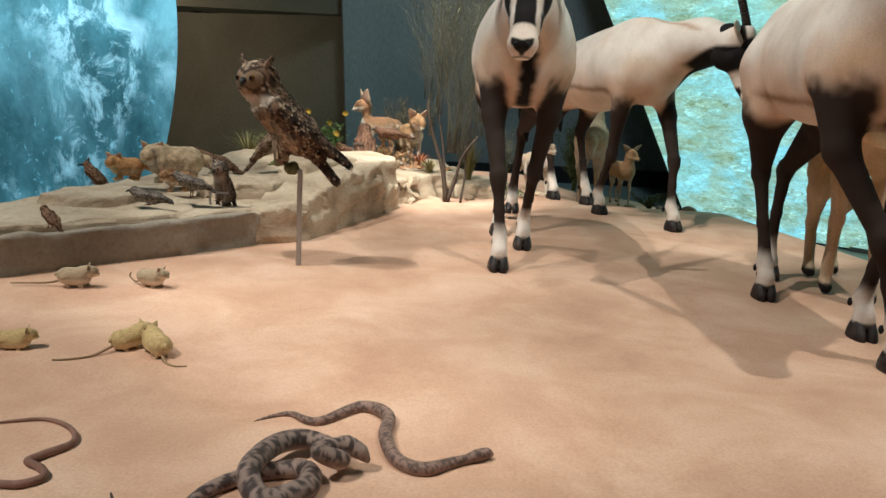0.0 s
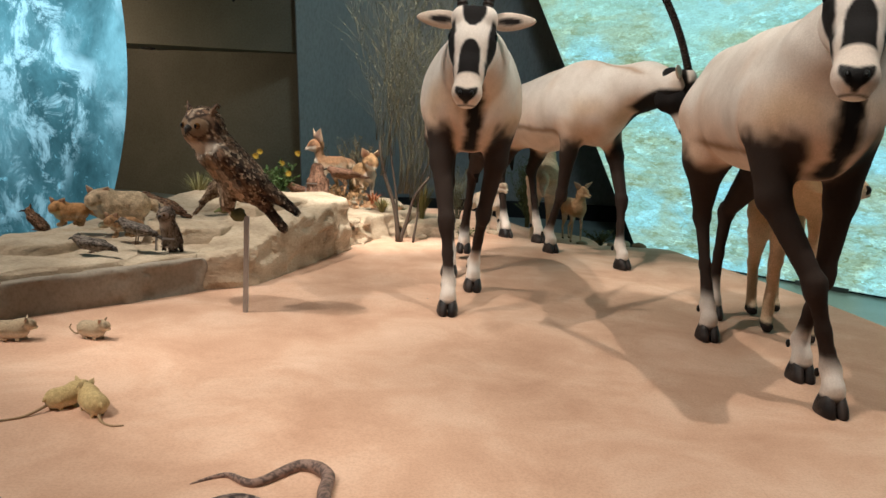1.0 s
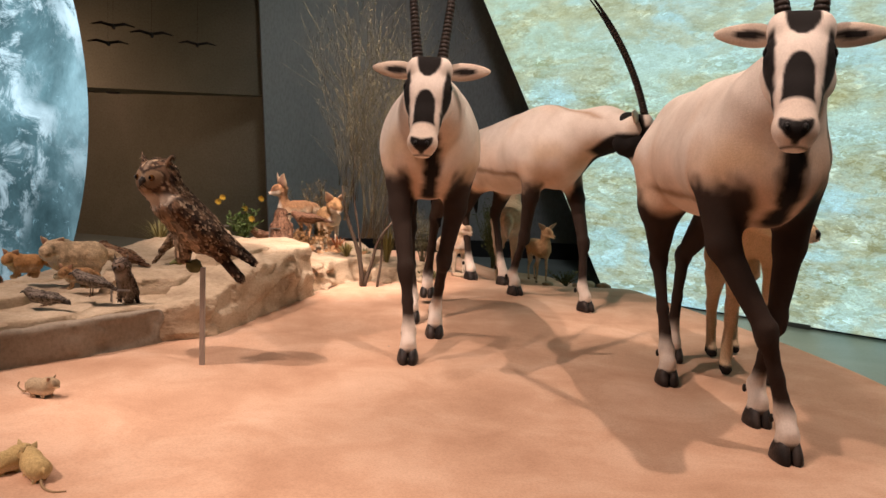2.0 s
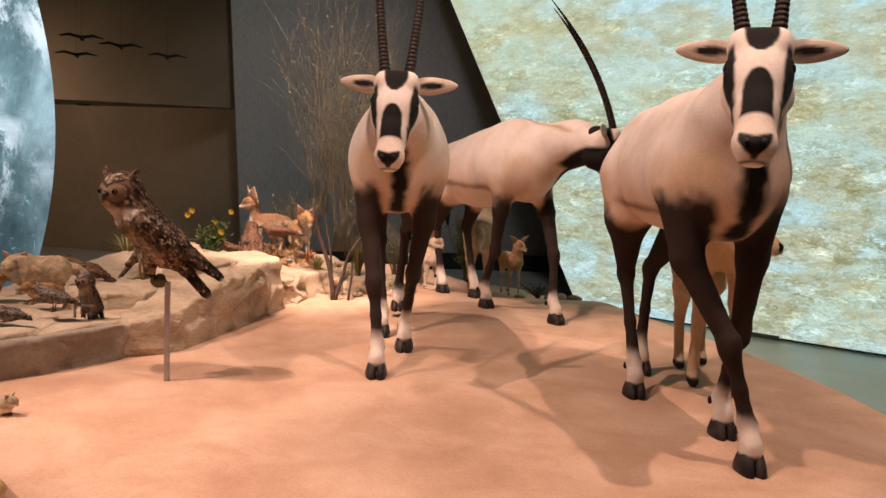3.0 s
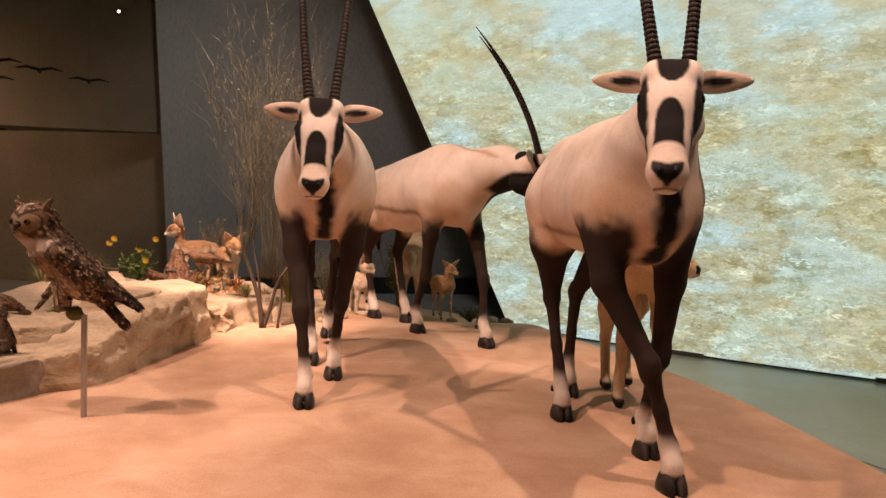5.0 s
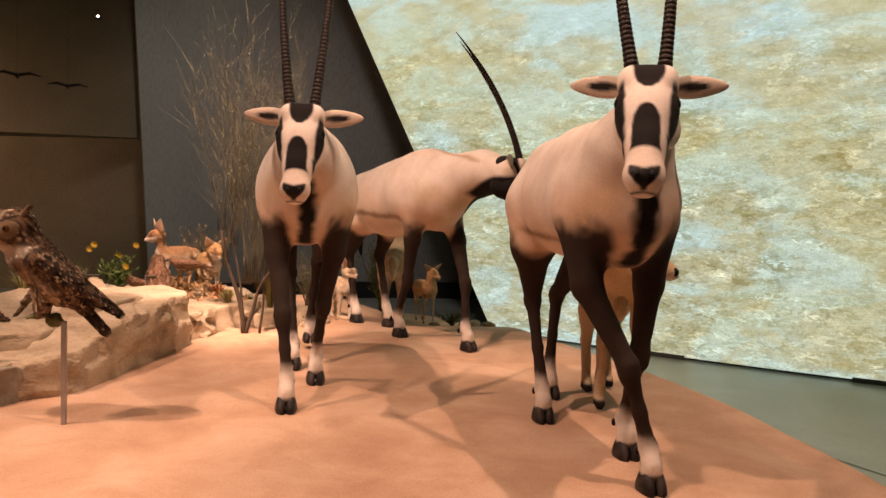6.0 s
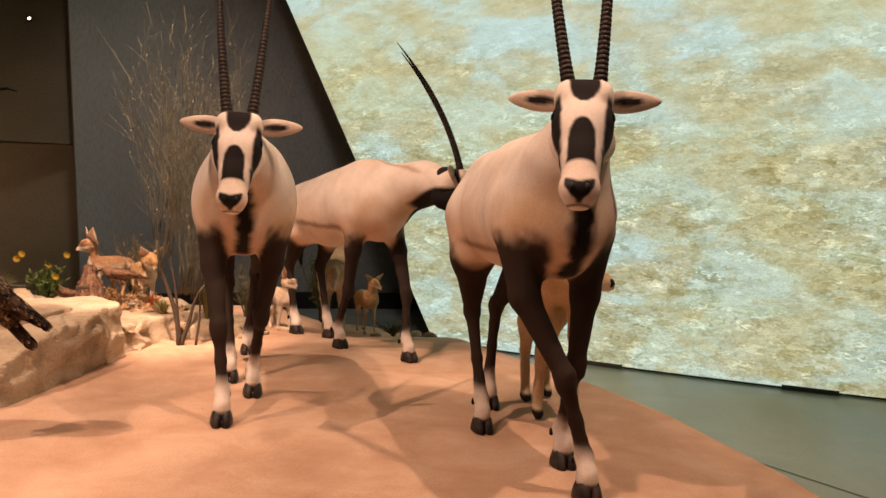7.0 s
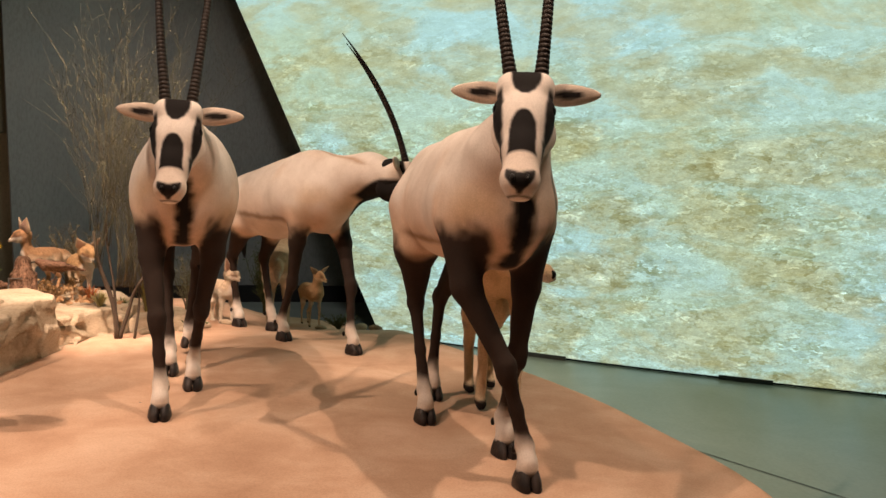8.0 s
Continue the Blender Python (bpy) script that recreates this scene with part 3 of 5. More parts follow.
def oryx_face(p):
    """Markings of the head: u runs down the face, w out of it."""
    u, y, w = p.T
    a = np.abs(y)
    n = 0.006 * (vnoise(p, 60, 5) - 0.5)
    c = np.tile(WHITE * 1.08, (len(p), 1))
    front = ss(0.0, 0.02, w)
    patch = ss(0.005, -0.004, a + n - 0.043 * np.sqrt(np.clip((0.034 - u) / 0.06, 0, 1))) * ss(0.036, 0.028, u) * ss(-0.01, 0.0, w)
    nose = ss(0.005, -0.003, np.hypot(a, np.maximum(0, 0.125 - u) * 0.9) - 0.034 - 0.04 * (u - 0.1) + n) * ss(0.08, 0.09, u) * ss(0.212, 0.202, u) * front
    stripe = ss(-0.006, 0.004, a - np.interp(u, (-0.02, 0.04, 0.2), (0.066, 0.062, 0.053)) + n) * ss(-0.02, 0.0, u) * ss(0.23, 0.2, u)
    stripe = stripe * ss(-0.014, 0.0, w - 0.06 * (0.1 - u))
    drop = 0.84 * u - 0.54 * w
    wide = np.interp(drop, (0.186, 0.196, 0.214, 0.232, 0.244, 0.252), (0.030, 0.041, 0.037, 0.024, 0.010, 0.006))
    pad = ss(0.004, -0.004, a - wide + n) * ss(0.197, 0.204, drop + 0.22 * a) * ss(0.254, 0.248, drop) * ss(0.2, 0.22, u)
    c = blend(c, TAN * 1.2, 0.16 * ss(0.16, 0.21, u) * front)
    for t in (patch, nose, stripe, pad):
        c = blend(c, INK, t)
    mouth = np.exp(-((drop - 0.2545 - 0.12 * a) / 0.0030) ** 2) * ss(0.043, 0.034, a) * ss(0.2, 0.22, u)
    c = blend(c, INK * 2, 0.85 * mouth)
    return np.c_[c, np.where(pad > 0.5, 0.45, 0.85)]


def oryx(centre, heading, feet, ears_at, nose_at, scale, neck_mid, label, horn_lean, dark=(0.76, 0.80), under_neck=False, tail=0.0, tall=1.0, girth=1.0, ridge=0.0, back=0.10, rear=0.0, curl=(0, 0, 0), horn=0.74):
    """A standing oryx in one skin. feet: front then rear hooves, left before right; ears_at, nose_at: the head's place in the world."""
    body = axes((*centre, 0), (*heading, 0))
    inv = body.inverted()
    loc = lambda p: np.array(inv @ Vector(p))
    E, N = loc(ears_at) - (0, 0, 0.024), loc(nose_at) - (0, 0, 0.024)
    u = (N - E) / np.linalg.norm(N - E)
    fwd = Vector((u[0], u[1], 0)).normalized() if not under_neck else Vector((0.66, 0.75, 0))
    head = axes(E, u, tuple(fwd + Vector((0, 0, 0.6))), scale) @ Matrix.Diagonal((np.linalg.norm(N - E) / (0.272 * scale), 1, 1, 1))
    w = np.array(head.to_3x3() @ Vector((0, 0, 1))) / scale
    poll = E - w * 0.05
    cones = [((-0.40, 0, 0.88), (-0.12, 0, 0.85), 0.185, 0.21, 0.08), ((-0.12, 0, 0.85), (0.18, 0, 0.85), 0.21, 0.205, 0.08),
             ((0.18, 0, 0.86), (0.36, 0, 0.84), 0.20, 0.165, 0.08), ((0.16, 0, 0.98), (0.30, 0, 0.99), 0.10, 0.09, 0.08),
             ((-0.46, 0, 0.98), (-0.3, 0, 0.98), 0.07, 0.09, 0.06), ((0.43, 0, 0.80), (0.36, 0, 0.74), 0.10, 0.10, 0.06)]
    cones += [((-0.38, 0, 0.95 + ridge), (0.0, 0, 0.95 + ridge), back * 0.9, back, 0.1), ((0.0, 0, 0.95 + ridge), (0.28, 0, 0.98 + ridge), back, back, 0.1)]
    sag = lambda p: p[2] * tall - rear * float(ss(0.15, -0.4, p[0]))
    cones = [((p[0], p[1], sag(p)), (q[0], q[1], sag(q)), ra * girth, rb * girth, k) for p, q, ra, rb, k in cones]
    nm = np.array(neck_mid)
    cones += [((0.34, 0, 0.90), tuple(nm), 0.165, 0.12, 0.07), (tuple(nm), tuple(poll), 0.12, 0.082, 0.05)]
    if under_neck:
        cones.append(((0.24, 0, 1.0 * tall), tuple(poll + (0, 0, 0.02)), 0.085, 0.062, 0.08))
    hooves, claws = [], []
    for i, f in enumerate(feet):
        fx, fy, fz = loc((*f[:2], 0))
        lift = f[2] if len(f) > 2 else 0.0
        fz = float(ground_z(*f[:2])) + lift
        s = 1 if i % 2 == 0 else -1
        fr = np.array((fx, fy, fz))
        if i < 2:
            top, elbow = np.array((0.29, 0.115 * s, 0.80)), np.array((0.31 + 0.25 * (fx - 0.31), 0.118 * s, 0.60))
            knee = np.array((0.31 + 0.66 * (fx - 0.31) + 0.02, 0.4 * 0.118 * s + 0.6 * fy, 0.37 + fz))
            chain = [(top, elbow, 0.088, 0.046, 0.05), (elbow, knee, 0.045, 0.030, 0.03), (knee, knee + (0.008, 0, -0.03), 0.033, 0.029, 0.015)]
        else:
            top, stifle = np.array((-0.36, 0.10 * s, 0.83)), np.array((-0.32, 0.115 * s, 0.68))
            knee = np.array((-0.50 + 0.6 * (fx + 0.40), 0.4 * 0.11 * s + 0.6 * fy, 0.45 + fz))
            chain = [(top, stifle, 0.12, 0.082, 0.08), (stifle, knee, 0.078, 0.031, 0.04), (knee, knee + (-0.024, 0, 0.026), 0.030, 0.022, 0.02)]
        fet = fr + (-0.035, 0, 0.125)
        mid = knee * 0.45 + fet * 0.55
        chain += [(knee, mid, 0.029, 0.0205, 0.02), (mid, fet, 0.0205, 0.027, 0.02), (fet, fr + (0.0, 0, 0.075), 0.027, 0.027, 0.02), (fr + (-0.004, 0, 0.080), fr + (-0.006, 0, 0.052), 0.028, 0.036, 0.02)]
        for e in (-0.020, 0.020):
            claws.append((fr, 1 if e > 0 else -1))
            hooves.append(fet + (-0.03, e * 1.2, -0.02))
        cones += [(tuple(a), tuple(b), ra, rb, k) for a, b, ra, rb, k in chain]
    geo = Geo()
    v, f = flesh(cones, 0.0115)
    col = oryx_coat(v, *dark, 0.0 if under_neck else 1.0)
    t = np.clip(((v - nm) @ (poll - nm)) / ((poll - nm) @ (poll - nm)), -0.5, 1)
    base = nm + t[:, None] * (poll - nm)
    if under_neck:
        axis = (poll - nm) / np.linalg.norm(poll - nm)
        side = np.cross(axis, (0, 0, 1))
        t = np.clip(((v - nm) @ (poll - nm)) / ((poll - nm) @ (poll - nm)), -1.2, 1)
        base = nm + t[:, None] * (poll - nm)
        off = np.abs((v - base) @ side)
        rad = np.interp(t, (-1.2, 0, 1), (0.19, 0.115, 0.078))
        q = v - base
        low = ss(0.80, 0.90, -q[:, 2] / (np.linalg.norm(q, axis=1) + 1e-6)) * ss(0.38, 0.44, v[:, 0]) * ss(0.6, 0.66, v[:, 2]) * ss(0.06, 0.04, off)
        low = np.maximum(low, ss(0.5, 0.6, 0.42 * t + 0.45 * np.clip((base[:, 2] - v[:, 2]) / rad, -1, 1) + 0.1) * ss(0.7, 0.78, v[:, 2]))
        col[:, :3] = blend(col[:, :3], INK, low)
        mane = np.exp(-(v[:, 1] / 0.012) ** 2) * ss(0.05, 0.07, v[:, 2] - base[:, 2]) * ss(0.25, 0.35, v[:, 0])
        col[:, :3] = blend(col[:, :3], TAN * 0.7, 0.7 * mane)
    geo.add(v, f, col)
    skull = [((0.0, 0, 0.0), (0.06, 0, -0.005), 0.078, 0.082, 0.02), ((0.06, 0, 0.0), (0.16, 0, 0.005), 0.072, 0.056, 0.03), ((0.16, 0, 0.005), (0.26, 0, 0.006), 0.053, 0.044, 0.02),
             ((0.03, 0, -0.05), (0.2, 0, -0.025), 0.068, 0.038, 0.03), ((0.2, 0, -0.02), (0.272, 0, -0.012), 0.034, 0.024, 0.02),
             ((-0.03, 0, -0.06), (0.04, 0, -0.09), 0.08, 0.075, 0.03), ((-0.035, -0.04, 0.03), (-0.035, 0.04, 0.03), 0.045, 0.045, 0.02),
             ((0.260, -0.020, 0.010), (0.260, 0.020, 0.010), 0.031, 0.031, 0.025), ((0.284, -0.014, -0.008), (0.284, 0.014, -0.008), 0.021, 0.021, 0.012)]
    for s in (-1, 1):
        skull += [((0.03, 0.062 * s, 0.022), (0.055, 0.062 * s, 0.02), 0.024, 0.022, 0.015), ((0.10, 0.035 * s, -0.03), (0.06, 0.045 * s, -0.05), 0.04, 0.05, 0.02)]
    v, f = flesh(skull, 0.0048)
    mask = oryx_face(v)
    if under_neck:
        mask[:, :3] = blend(mask[:, :3], INK, ss(0.035, 0.02, v[:, 2]) * ss(0.15, 0.12, v[:, 0]))
    geo.add(v, f, mask, m=head)
    for s in (-1, 1):
        eye = head @ Matrix.Translation((0.042, 0.079 * s, 0.026)) @ Matrix.Diagonal((0.017, 0.011, 0.013, 1))
        geo.ball(eye, INK * 0.6, 0.08)
        geo.ball(head @ Matrix.Translation((0.285, 0.020 * s, 0.047)) @ Matrix.Diagonal((0.010, 0.007, 0.006, 1)), INK * 0.3, 0.5)

        def ear_paint(q):
            inner = ss(0.66, 0.42, np.hypot(q[:, 0] * 1.05 + 0.08, q[:, 2] * 1.3)) * ss(0.05, 0.25, q[:, 1])
            c = blend(np.tile(WHITE * (1.0, 0.94, 0.88), (len(q), 1)), INK * 1.5, inner * (0.15 if under_neck else 1.0))
            return np.c_[c, np.full(len(q), 0.85)]
        right = np.array(head.to_3x3() @ Vector((0, 1, 0))) / scale
        out = Vector(right * s) + Vector((0, 0, 0.16)) - Vector(w) * 0.15
        em = axes(np.array(head @ Vector((-0.055, 0.066 * s, -0.01))) + np.array(out.normalized()) * 0.068 * scale, out, (0, 0, 1))
        if (em.to_3x3() @ Vector((0, 1, 0))).dot(Vector(w)) < 0:
            em = em @ Matrix.Diagonal((1, -1, 1, 1))
        geo.ball(em @ Matrix.Diagonal((0.09 * scale, 0.013, 0.036 * scale, 1)), WHITE, seg=24, rings=16, paint=ear_paint, taper=0.35)
        # ringed horn
        a = np.array(head @ Vector((-0.05, 0.042 * s, 0.035)))
        up = np.array(horn_lean, float) + right * s * 0.09
        up /= np.linalg.norm(up)
        q = np.linspace(0, 1, 481)
        path = a + up * (q * horn)[:, None] + np.array(curl, float) * (q ** 2)[:, None] + (np.array((-fwd[0], -fwd[1], -0.2)) * 0.10) * (q ** 2)[:, None] + right * s * 0.03 * (q * (1 - q))[:, None]
        ring = np.abs(np.sin(q * math.pi * 48 - 2.5 * q)) * ss(0.74, 0.62, q)
        ribs = 1 + 0.15 * ring
        shade = blend(np.tile(INK * 1.2, (len(q), 1)), np.array((0.034, 0.023, 0.017)), ring)
        geo.tube(path, np.interp(q, (0, 0.12, 0.7, 1), (0.0205, 0.0170, 0.0115, 0.002)) * ribs * scale, 14, shade, 0.5)
    for at, side in claws:
        th = np.arange(18) * 2 * math.pi / 18
        v = []
        for z, front, rear_x, wide in ((0.0, 0.052, 0.034, 0.038), (0.008, 0.056, 0.037, 0.042), (0.028, 0.047, 0.036, 0.040), (0.046, 0.034, 0.033, 0.035), (0.060, 0.022, 0.028, 0.030), (0.066, 0.012, 0.018, 0.022)):
            c = np.cos(th)
            px = np.where(c > 0, front * np.abs(c) ** 0.85, -rear_x * np.abs(c))
            py = side * (0.0016 + wide * np.clip(0.5 + 0.66 * np.sin(th), 0, 1) * (1 - 0.25 * np.clip(px / 0.056, 0, 1)))
            v.append(np.c_[at[0] + px, at[1] + py, np.full(18, at[2] + z + 0.001)])
        v = np.concatenate(v)
        f = [[i * 18 + j, i * 18 + (j + 1) % 18, (i + 1) * 18 + (j + 1) % 18, (i + 1) * 18 + j] for i in range(5) for j in range(18)] + [list(range(18))[::-1], list(range(90, 108))]
        if side < 0:
            f = [q[::-1] for q in f]
        geo.add(v, f, blend(np.tile(INK * 1.6, (len(v), 1)), np.array((0.07, 0.055, 0.05)), 0.7 * ss(0.45, 0.7, vnoise(v * (1, 1, 2.5), 60, 4))), 0.42)
    for h in hooves:
        geo.ball(Matrix.Translation(h) @ Matrix.Diagonal((0.010, 0.008, 0.014, 1)), INK, 0.5, 8, 6)
    t = np.linspace(0, 1, 20)
    tailp = np.c_[-0.56 - 0.05 * np.sin(t * 2.2), tail * t, 0.95 - 0.52 * t]
    geo.tube(tailp, np.interp(t, (0, 0.45, 0.75, 1), (0.022, 0.014, 0.034, 0.006)), 10, blend(np.tile(WHITE * 0.8, (20, 1)), INK, ss(0.3, 0.5, t)), 0.9)
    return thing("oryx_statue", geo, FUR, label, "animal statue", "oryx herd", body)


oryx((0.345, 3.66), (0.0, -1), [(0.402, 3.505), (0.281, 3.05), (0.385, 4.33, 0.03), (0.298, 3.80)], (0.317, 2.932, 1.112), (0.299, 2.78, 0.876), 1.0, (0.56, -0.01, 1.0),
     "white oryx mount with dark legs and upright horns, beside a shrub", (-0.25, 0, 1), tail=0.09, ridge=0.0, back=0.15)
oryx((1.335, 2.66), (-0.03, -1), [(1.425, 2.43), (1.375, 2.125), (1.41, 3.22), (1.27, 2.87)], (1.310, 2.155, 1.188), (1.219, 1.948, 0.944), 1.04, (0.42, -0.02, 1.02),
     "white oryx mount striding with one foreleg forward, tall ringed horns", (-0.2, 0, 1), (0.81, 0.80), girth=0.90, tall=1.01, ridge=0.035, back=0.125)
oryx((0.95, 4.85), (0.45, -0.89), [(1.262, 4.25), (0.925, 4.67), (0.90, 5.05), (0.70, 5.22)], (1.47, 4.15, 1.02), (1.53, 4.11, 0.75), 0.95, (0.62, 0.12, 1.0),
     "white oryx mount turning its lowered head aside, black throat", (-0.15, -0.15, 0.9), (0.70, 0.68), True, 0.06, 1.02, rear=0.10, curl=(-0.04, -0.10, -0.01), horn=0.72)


def beast(name, label, at, heading, h, paint, bz=0.8, br=0.19, bl=0.42, nf=0.2, nu=0.3, nr=0.1, hr=0.1, ml=0.24, mr=0.045, el=0.16, ew=0.06, lr=0.035,
          tl=0.3, tr=0.035, tz=-0.6, hyaw=0.0, hpitch=-12, sit=0.0, tuft=INK, ear_out=0.5, group="", step=0.08, inner=(0.45, 0.28, 0.2), mask=False):
    """A four-legged animal of shoulder height h in one skin; the other sizes are shares of h."""
    chest, rump = np.array((bl * 0.8, 0, bz + sit * 0.25)), np.array((-bl * 0.85, 0, bz - sit * (bz - br)))
    nb = chest + (bl * 0.12, 0, br * 0.4)
    top = nb + (nf, 0, nu)
    turn = Matrix.Rotation(radians(hyaw), 3, "Z") @ Matrix.Rotation(radians(-hpitch), 3, "Y")
    hx = lambda *p: top + np.array(turn @ Vector(p))
    cones = [(rump, chest, br * (1.0 + 0.1 * sit), br, 0.1), (chest, nb, br * 0.9, nr * 1.35, 0.1), (nb, top, nr * 1.3, nr, 0.06),
             (hx(0, 0, 0), hx(hr * 0.7, 0, 0), hr, hr * 0.9, 0.04), (hx(hr * 0.6, 0, -hr * 0.15), hx(hr * 0.6 + ml, 0, -hr * 0.3), hr * 0.62, mr, 0.05),
             ((rump * 0.6 + chest * 0.4) + (0, 0, -br * 0.12), chest + (-bl * 0.3, 0, -br * 0.1), br * 0.95, br * 0.95, 0.08)]
    for s in (-1, 1):
        a = chest + (-0.02, br * 0.55 * s, -br * 0.2)
        foot = np.array((chest[0] + step * s, br * 0.55 * s, 0.02))
        knee = np.array(((a[0] + foot[0]) / 2 + 0.01, br * 0.55 * s, a[2] * 0.48))
        cones += [(a, knee, lr * 2.0, lr * 1.05, 0.05), (knee, foot + (0, 0, 0.04), lr * 0.95, lr * 0.85, 0.02), (foot + (0, 0, 0.02), foot + (lr * 1.2, 0, 0.01), lr, lr * 0.9, 0.02)]
        if sit > 0.3:
            hip = rump + (0.08, br * 0.75 * s, 0.02)
            foot = np.array((rump[0] + 0.2, br * 0.9 * s, 0.025))
            cones += [(hip, foot + (0, 0, 0.1), br * 0.6, lr * 1.4, 0.05), (foot, foot + (0.14, 0, 0), lr, lr, 0.02)]
        else:
            hip = rump + (0.03, br * 0.5 * s, -br * 0.1)
            foot = np.array((rump[0] - step * s * 0.8, br * 0.5 * s, 0.02))
            kn = np.array((hip[0] + 0.06, br * 0.55 * s, bz * 0.62))
            hock = np.array((foot[0] - 0.06, br * 0.5 * s, bz * 0.36))
            cones += [(hip, kn, br * 0.62, lr * 2.0, 0.05), (kn, hock, lr * 1.7, lr, 0.03), (hock, foot + (0, 0, 0.03), lr * 0.95, lr * 0.85, 0.02),
                      (foot + (0, 0, 0.02), foot + (lr * 1.2, 0, 0.01), lr, lr * 0.9, 0.02)]
    t = np.linspace(0, 1, 5)
    tp = [rump + (-br * 0.8 - tl * q * math.cos(tz), 0, br * 0.35 + tl * q * math.sin(tz) - 0.15 * tl * q * q) for q in t]
    tp = [np.array((p[0], p[1], max(p[2], tr))) for p in tp]
    for a, b, q in zip(tp, tp[1:], t):
        cones.append((a, b, tr * (0.6 + 1.2 * math.sin(math.pi * min(q + 0.1, 1))), tr * (0.6 + 1.2 * math.sin(math.pi * min(q + 0.33, 0.95))), 0.02))
    v, f = flesh([(tuple(a), tuple(b), ra, rb, k) for a, b, ra, rb, k in cones], 0.022)
    geo = Geo()
    c = paint(v)
    hp = (v - top) @ np.array(turn)
    snout = ss(hr * 0.6 + ml * 0.3, hr * 0.6 + ml * 0.9, hp[:, 0]) * ss(hr * 1.1, hr * 0.8, np.abs(hp[:, 1]))
    c = blend(c, np.clip(c * 1.5 + 0.05, 0, 0.75), snout * ss(0.0, -0.02, hp[:, 2] + hr * 0.2))
    c = blend(c, c * 0.45, np.exp(-((np.abs(hp[:, 1]) - hr * 0.55) / (hr * 0.22)) ** 2) * ss(hr * 0.3, hr * 0.9, hp[:, 0]) * ss(hr + ml, hr, hp[:, 0]) * ss(-hr * 0.25, 0, hp[:, 2]))
    v = v + (np.stack([vnoise(v, 22, 11), vnoise(v, 22, 12), vnoise(v, 22, 13)], 1) - 0.5) * (0.022 if h > 0.08 else 0.010) * (0.4 + 0.6 * ss(0.3, 0.5, v[:, 2]))[:, None]
    cheek = ss(-hr * 0.3, hr * 0.2, hp[:, 0]) * ss(0.0, -hr * 0.25, hp[:, 2]) * ss(hr * 1.3, hr, np.linalg.norm(hp[:, 1:], axis=1))
    c = blend(c, np.clip(c * 1.3 + 0.12, 0, 0.75), 0.7 * cheek)
    if mask:
        # white muzzle and cheeks, brown streak from eye to nose, dark crown of the snout
        a = np.abs(hp[:, 1]) / hr
        on = ss(hr * 0.45, hr * 0.75, hp[:, 0])
        c = blend(c, np.array((0.74, 0.66, 0.57)), on * ss(hr * 0.12, -hr * 0.1, hp[:, 2]))
        c = blend(c, np.array((0.16, 0.075, 0.045)), 0.8 * np.exp(-((hp[:, 2] - hr * 0.2) / (hr * 0.16)) ** 2) * on * ss(0.2, 0.4, a))
    geo.add(v * h, f, c, 0.85)
    tip = hx(hr * 0.6 + ml + mr * 0.6, 0, -hr * 0.2)
    geo.ball(Matrix.Translation(tip * h) @ Matrix.Scale(mr * 0.5 * h, 4), INK, 0.3, 10, 6)
    for s in (-1, 1):
        geo.ball(Matrix.Translation(hx(hr * 0.95, hr * 0.58 * s, hr * 0.25) * h) @ Matrix.Scale(hr * 0.2 * h, 4), INK * 0.6, 0.08, 10, 8)
        out = Vector(turn @ Vector((-0.1, ear_out * s, 1.0)))
        face = Vector(turn @ Vector((1, 0.35 * s, 0.1)))
        em = axes(np.array(hx(-hr * 0.1, hr * 0.62 * s, hr * 0.6)) * h + np.array(out.normalized()) * el * 0.45 * h, out, tuple(face))
        base = c.mean(0)

        def ear_paint(q, base=base):
            w = ss(0.85, 0.6, np.hypot(q[:, 0], q[:, 1])) * ss(0.0, 0.2, q[:, 2])
            return np.c_[blend(np.tile(base, (len(q), 1)), np.array(inner), w), np.full(len(q), 0.85)]
        geo.ball(em @ Matrix.Diagonal((el * 0.6 * h, ew * h, ew * 0.3 * h, 1)), base, seg=16, rings=12, paint=ear_paint, taper=0.8)
    z = at[2] if len(at) > 2 else float(ground_z(*at[:2]))
    return thing(name, geo, FINE if h < 0.12 else SHAGGY, label, "animal statue", group, axes((at[0], at[1], z), (*heading, 0)))


def hide(top, under, legs, split=0.72, legz=0.5, mottle=0.0, scale=14, hoof=False):
    top, under, legs = np.array(top), np.array(under), np.array(legs)

    def paint(p):
        n = vnoise(p, scale, 4) - 0.5
        c = blend(np.tile(under, (len(p), 1)), top, ss(split - 0.1, split + 0.08, p[:, 2] + 0.1 * n))
        c = blend(c, legs, ss(legz + 0.08, legz - 0.08, p[:, 2] + 0.05 * n))
        if hoof:
            c = blend(c, INK * 2, ss(0.06, 0.045, p[:, 2]))
        m = vnoise(p, 34, 9) - 0.5
        return np.clip(c * (1 + mottle * n + (0.12 + mottle * 0.6) * m)[:, None], 0, 1)
    return paint


GAZ = hide((0.52, 0.32, 0.17), (0.66, 0.56, 0.44), (0.56, 0.40, 0.26), 0.62, 0.5, hoof=True)
CALF = hide((0.70, 0.52, 0.32), (0.73, 0.58, 0.40), (0.72, 0.56, 0.38), 0.5, 0.4, hoof=True)
FOX = hide((0.42, 0.24, 0.13), (0.74, 0.60, 0.45), (0.55, 0.34, 0.19), 0.80, 0.45, 0.6, 9)
PALE = hide((0.55, 0.40, 0.26), (0.68, 0.58, 0.46), (0.62, 0.48, 0.34), 0.75, 0.4, 0.2)
FAWN = hide((0.52, 0.32, 0.16), (0.74, 0.57, 0.39), (0.62, 0.43, 0.27), 0.74, 0.4, 0.5, 9)
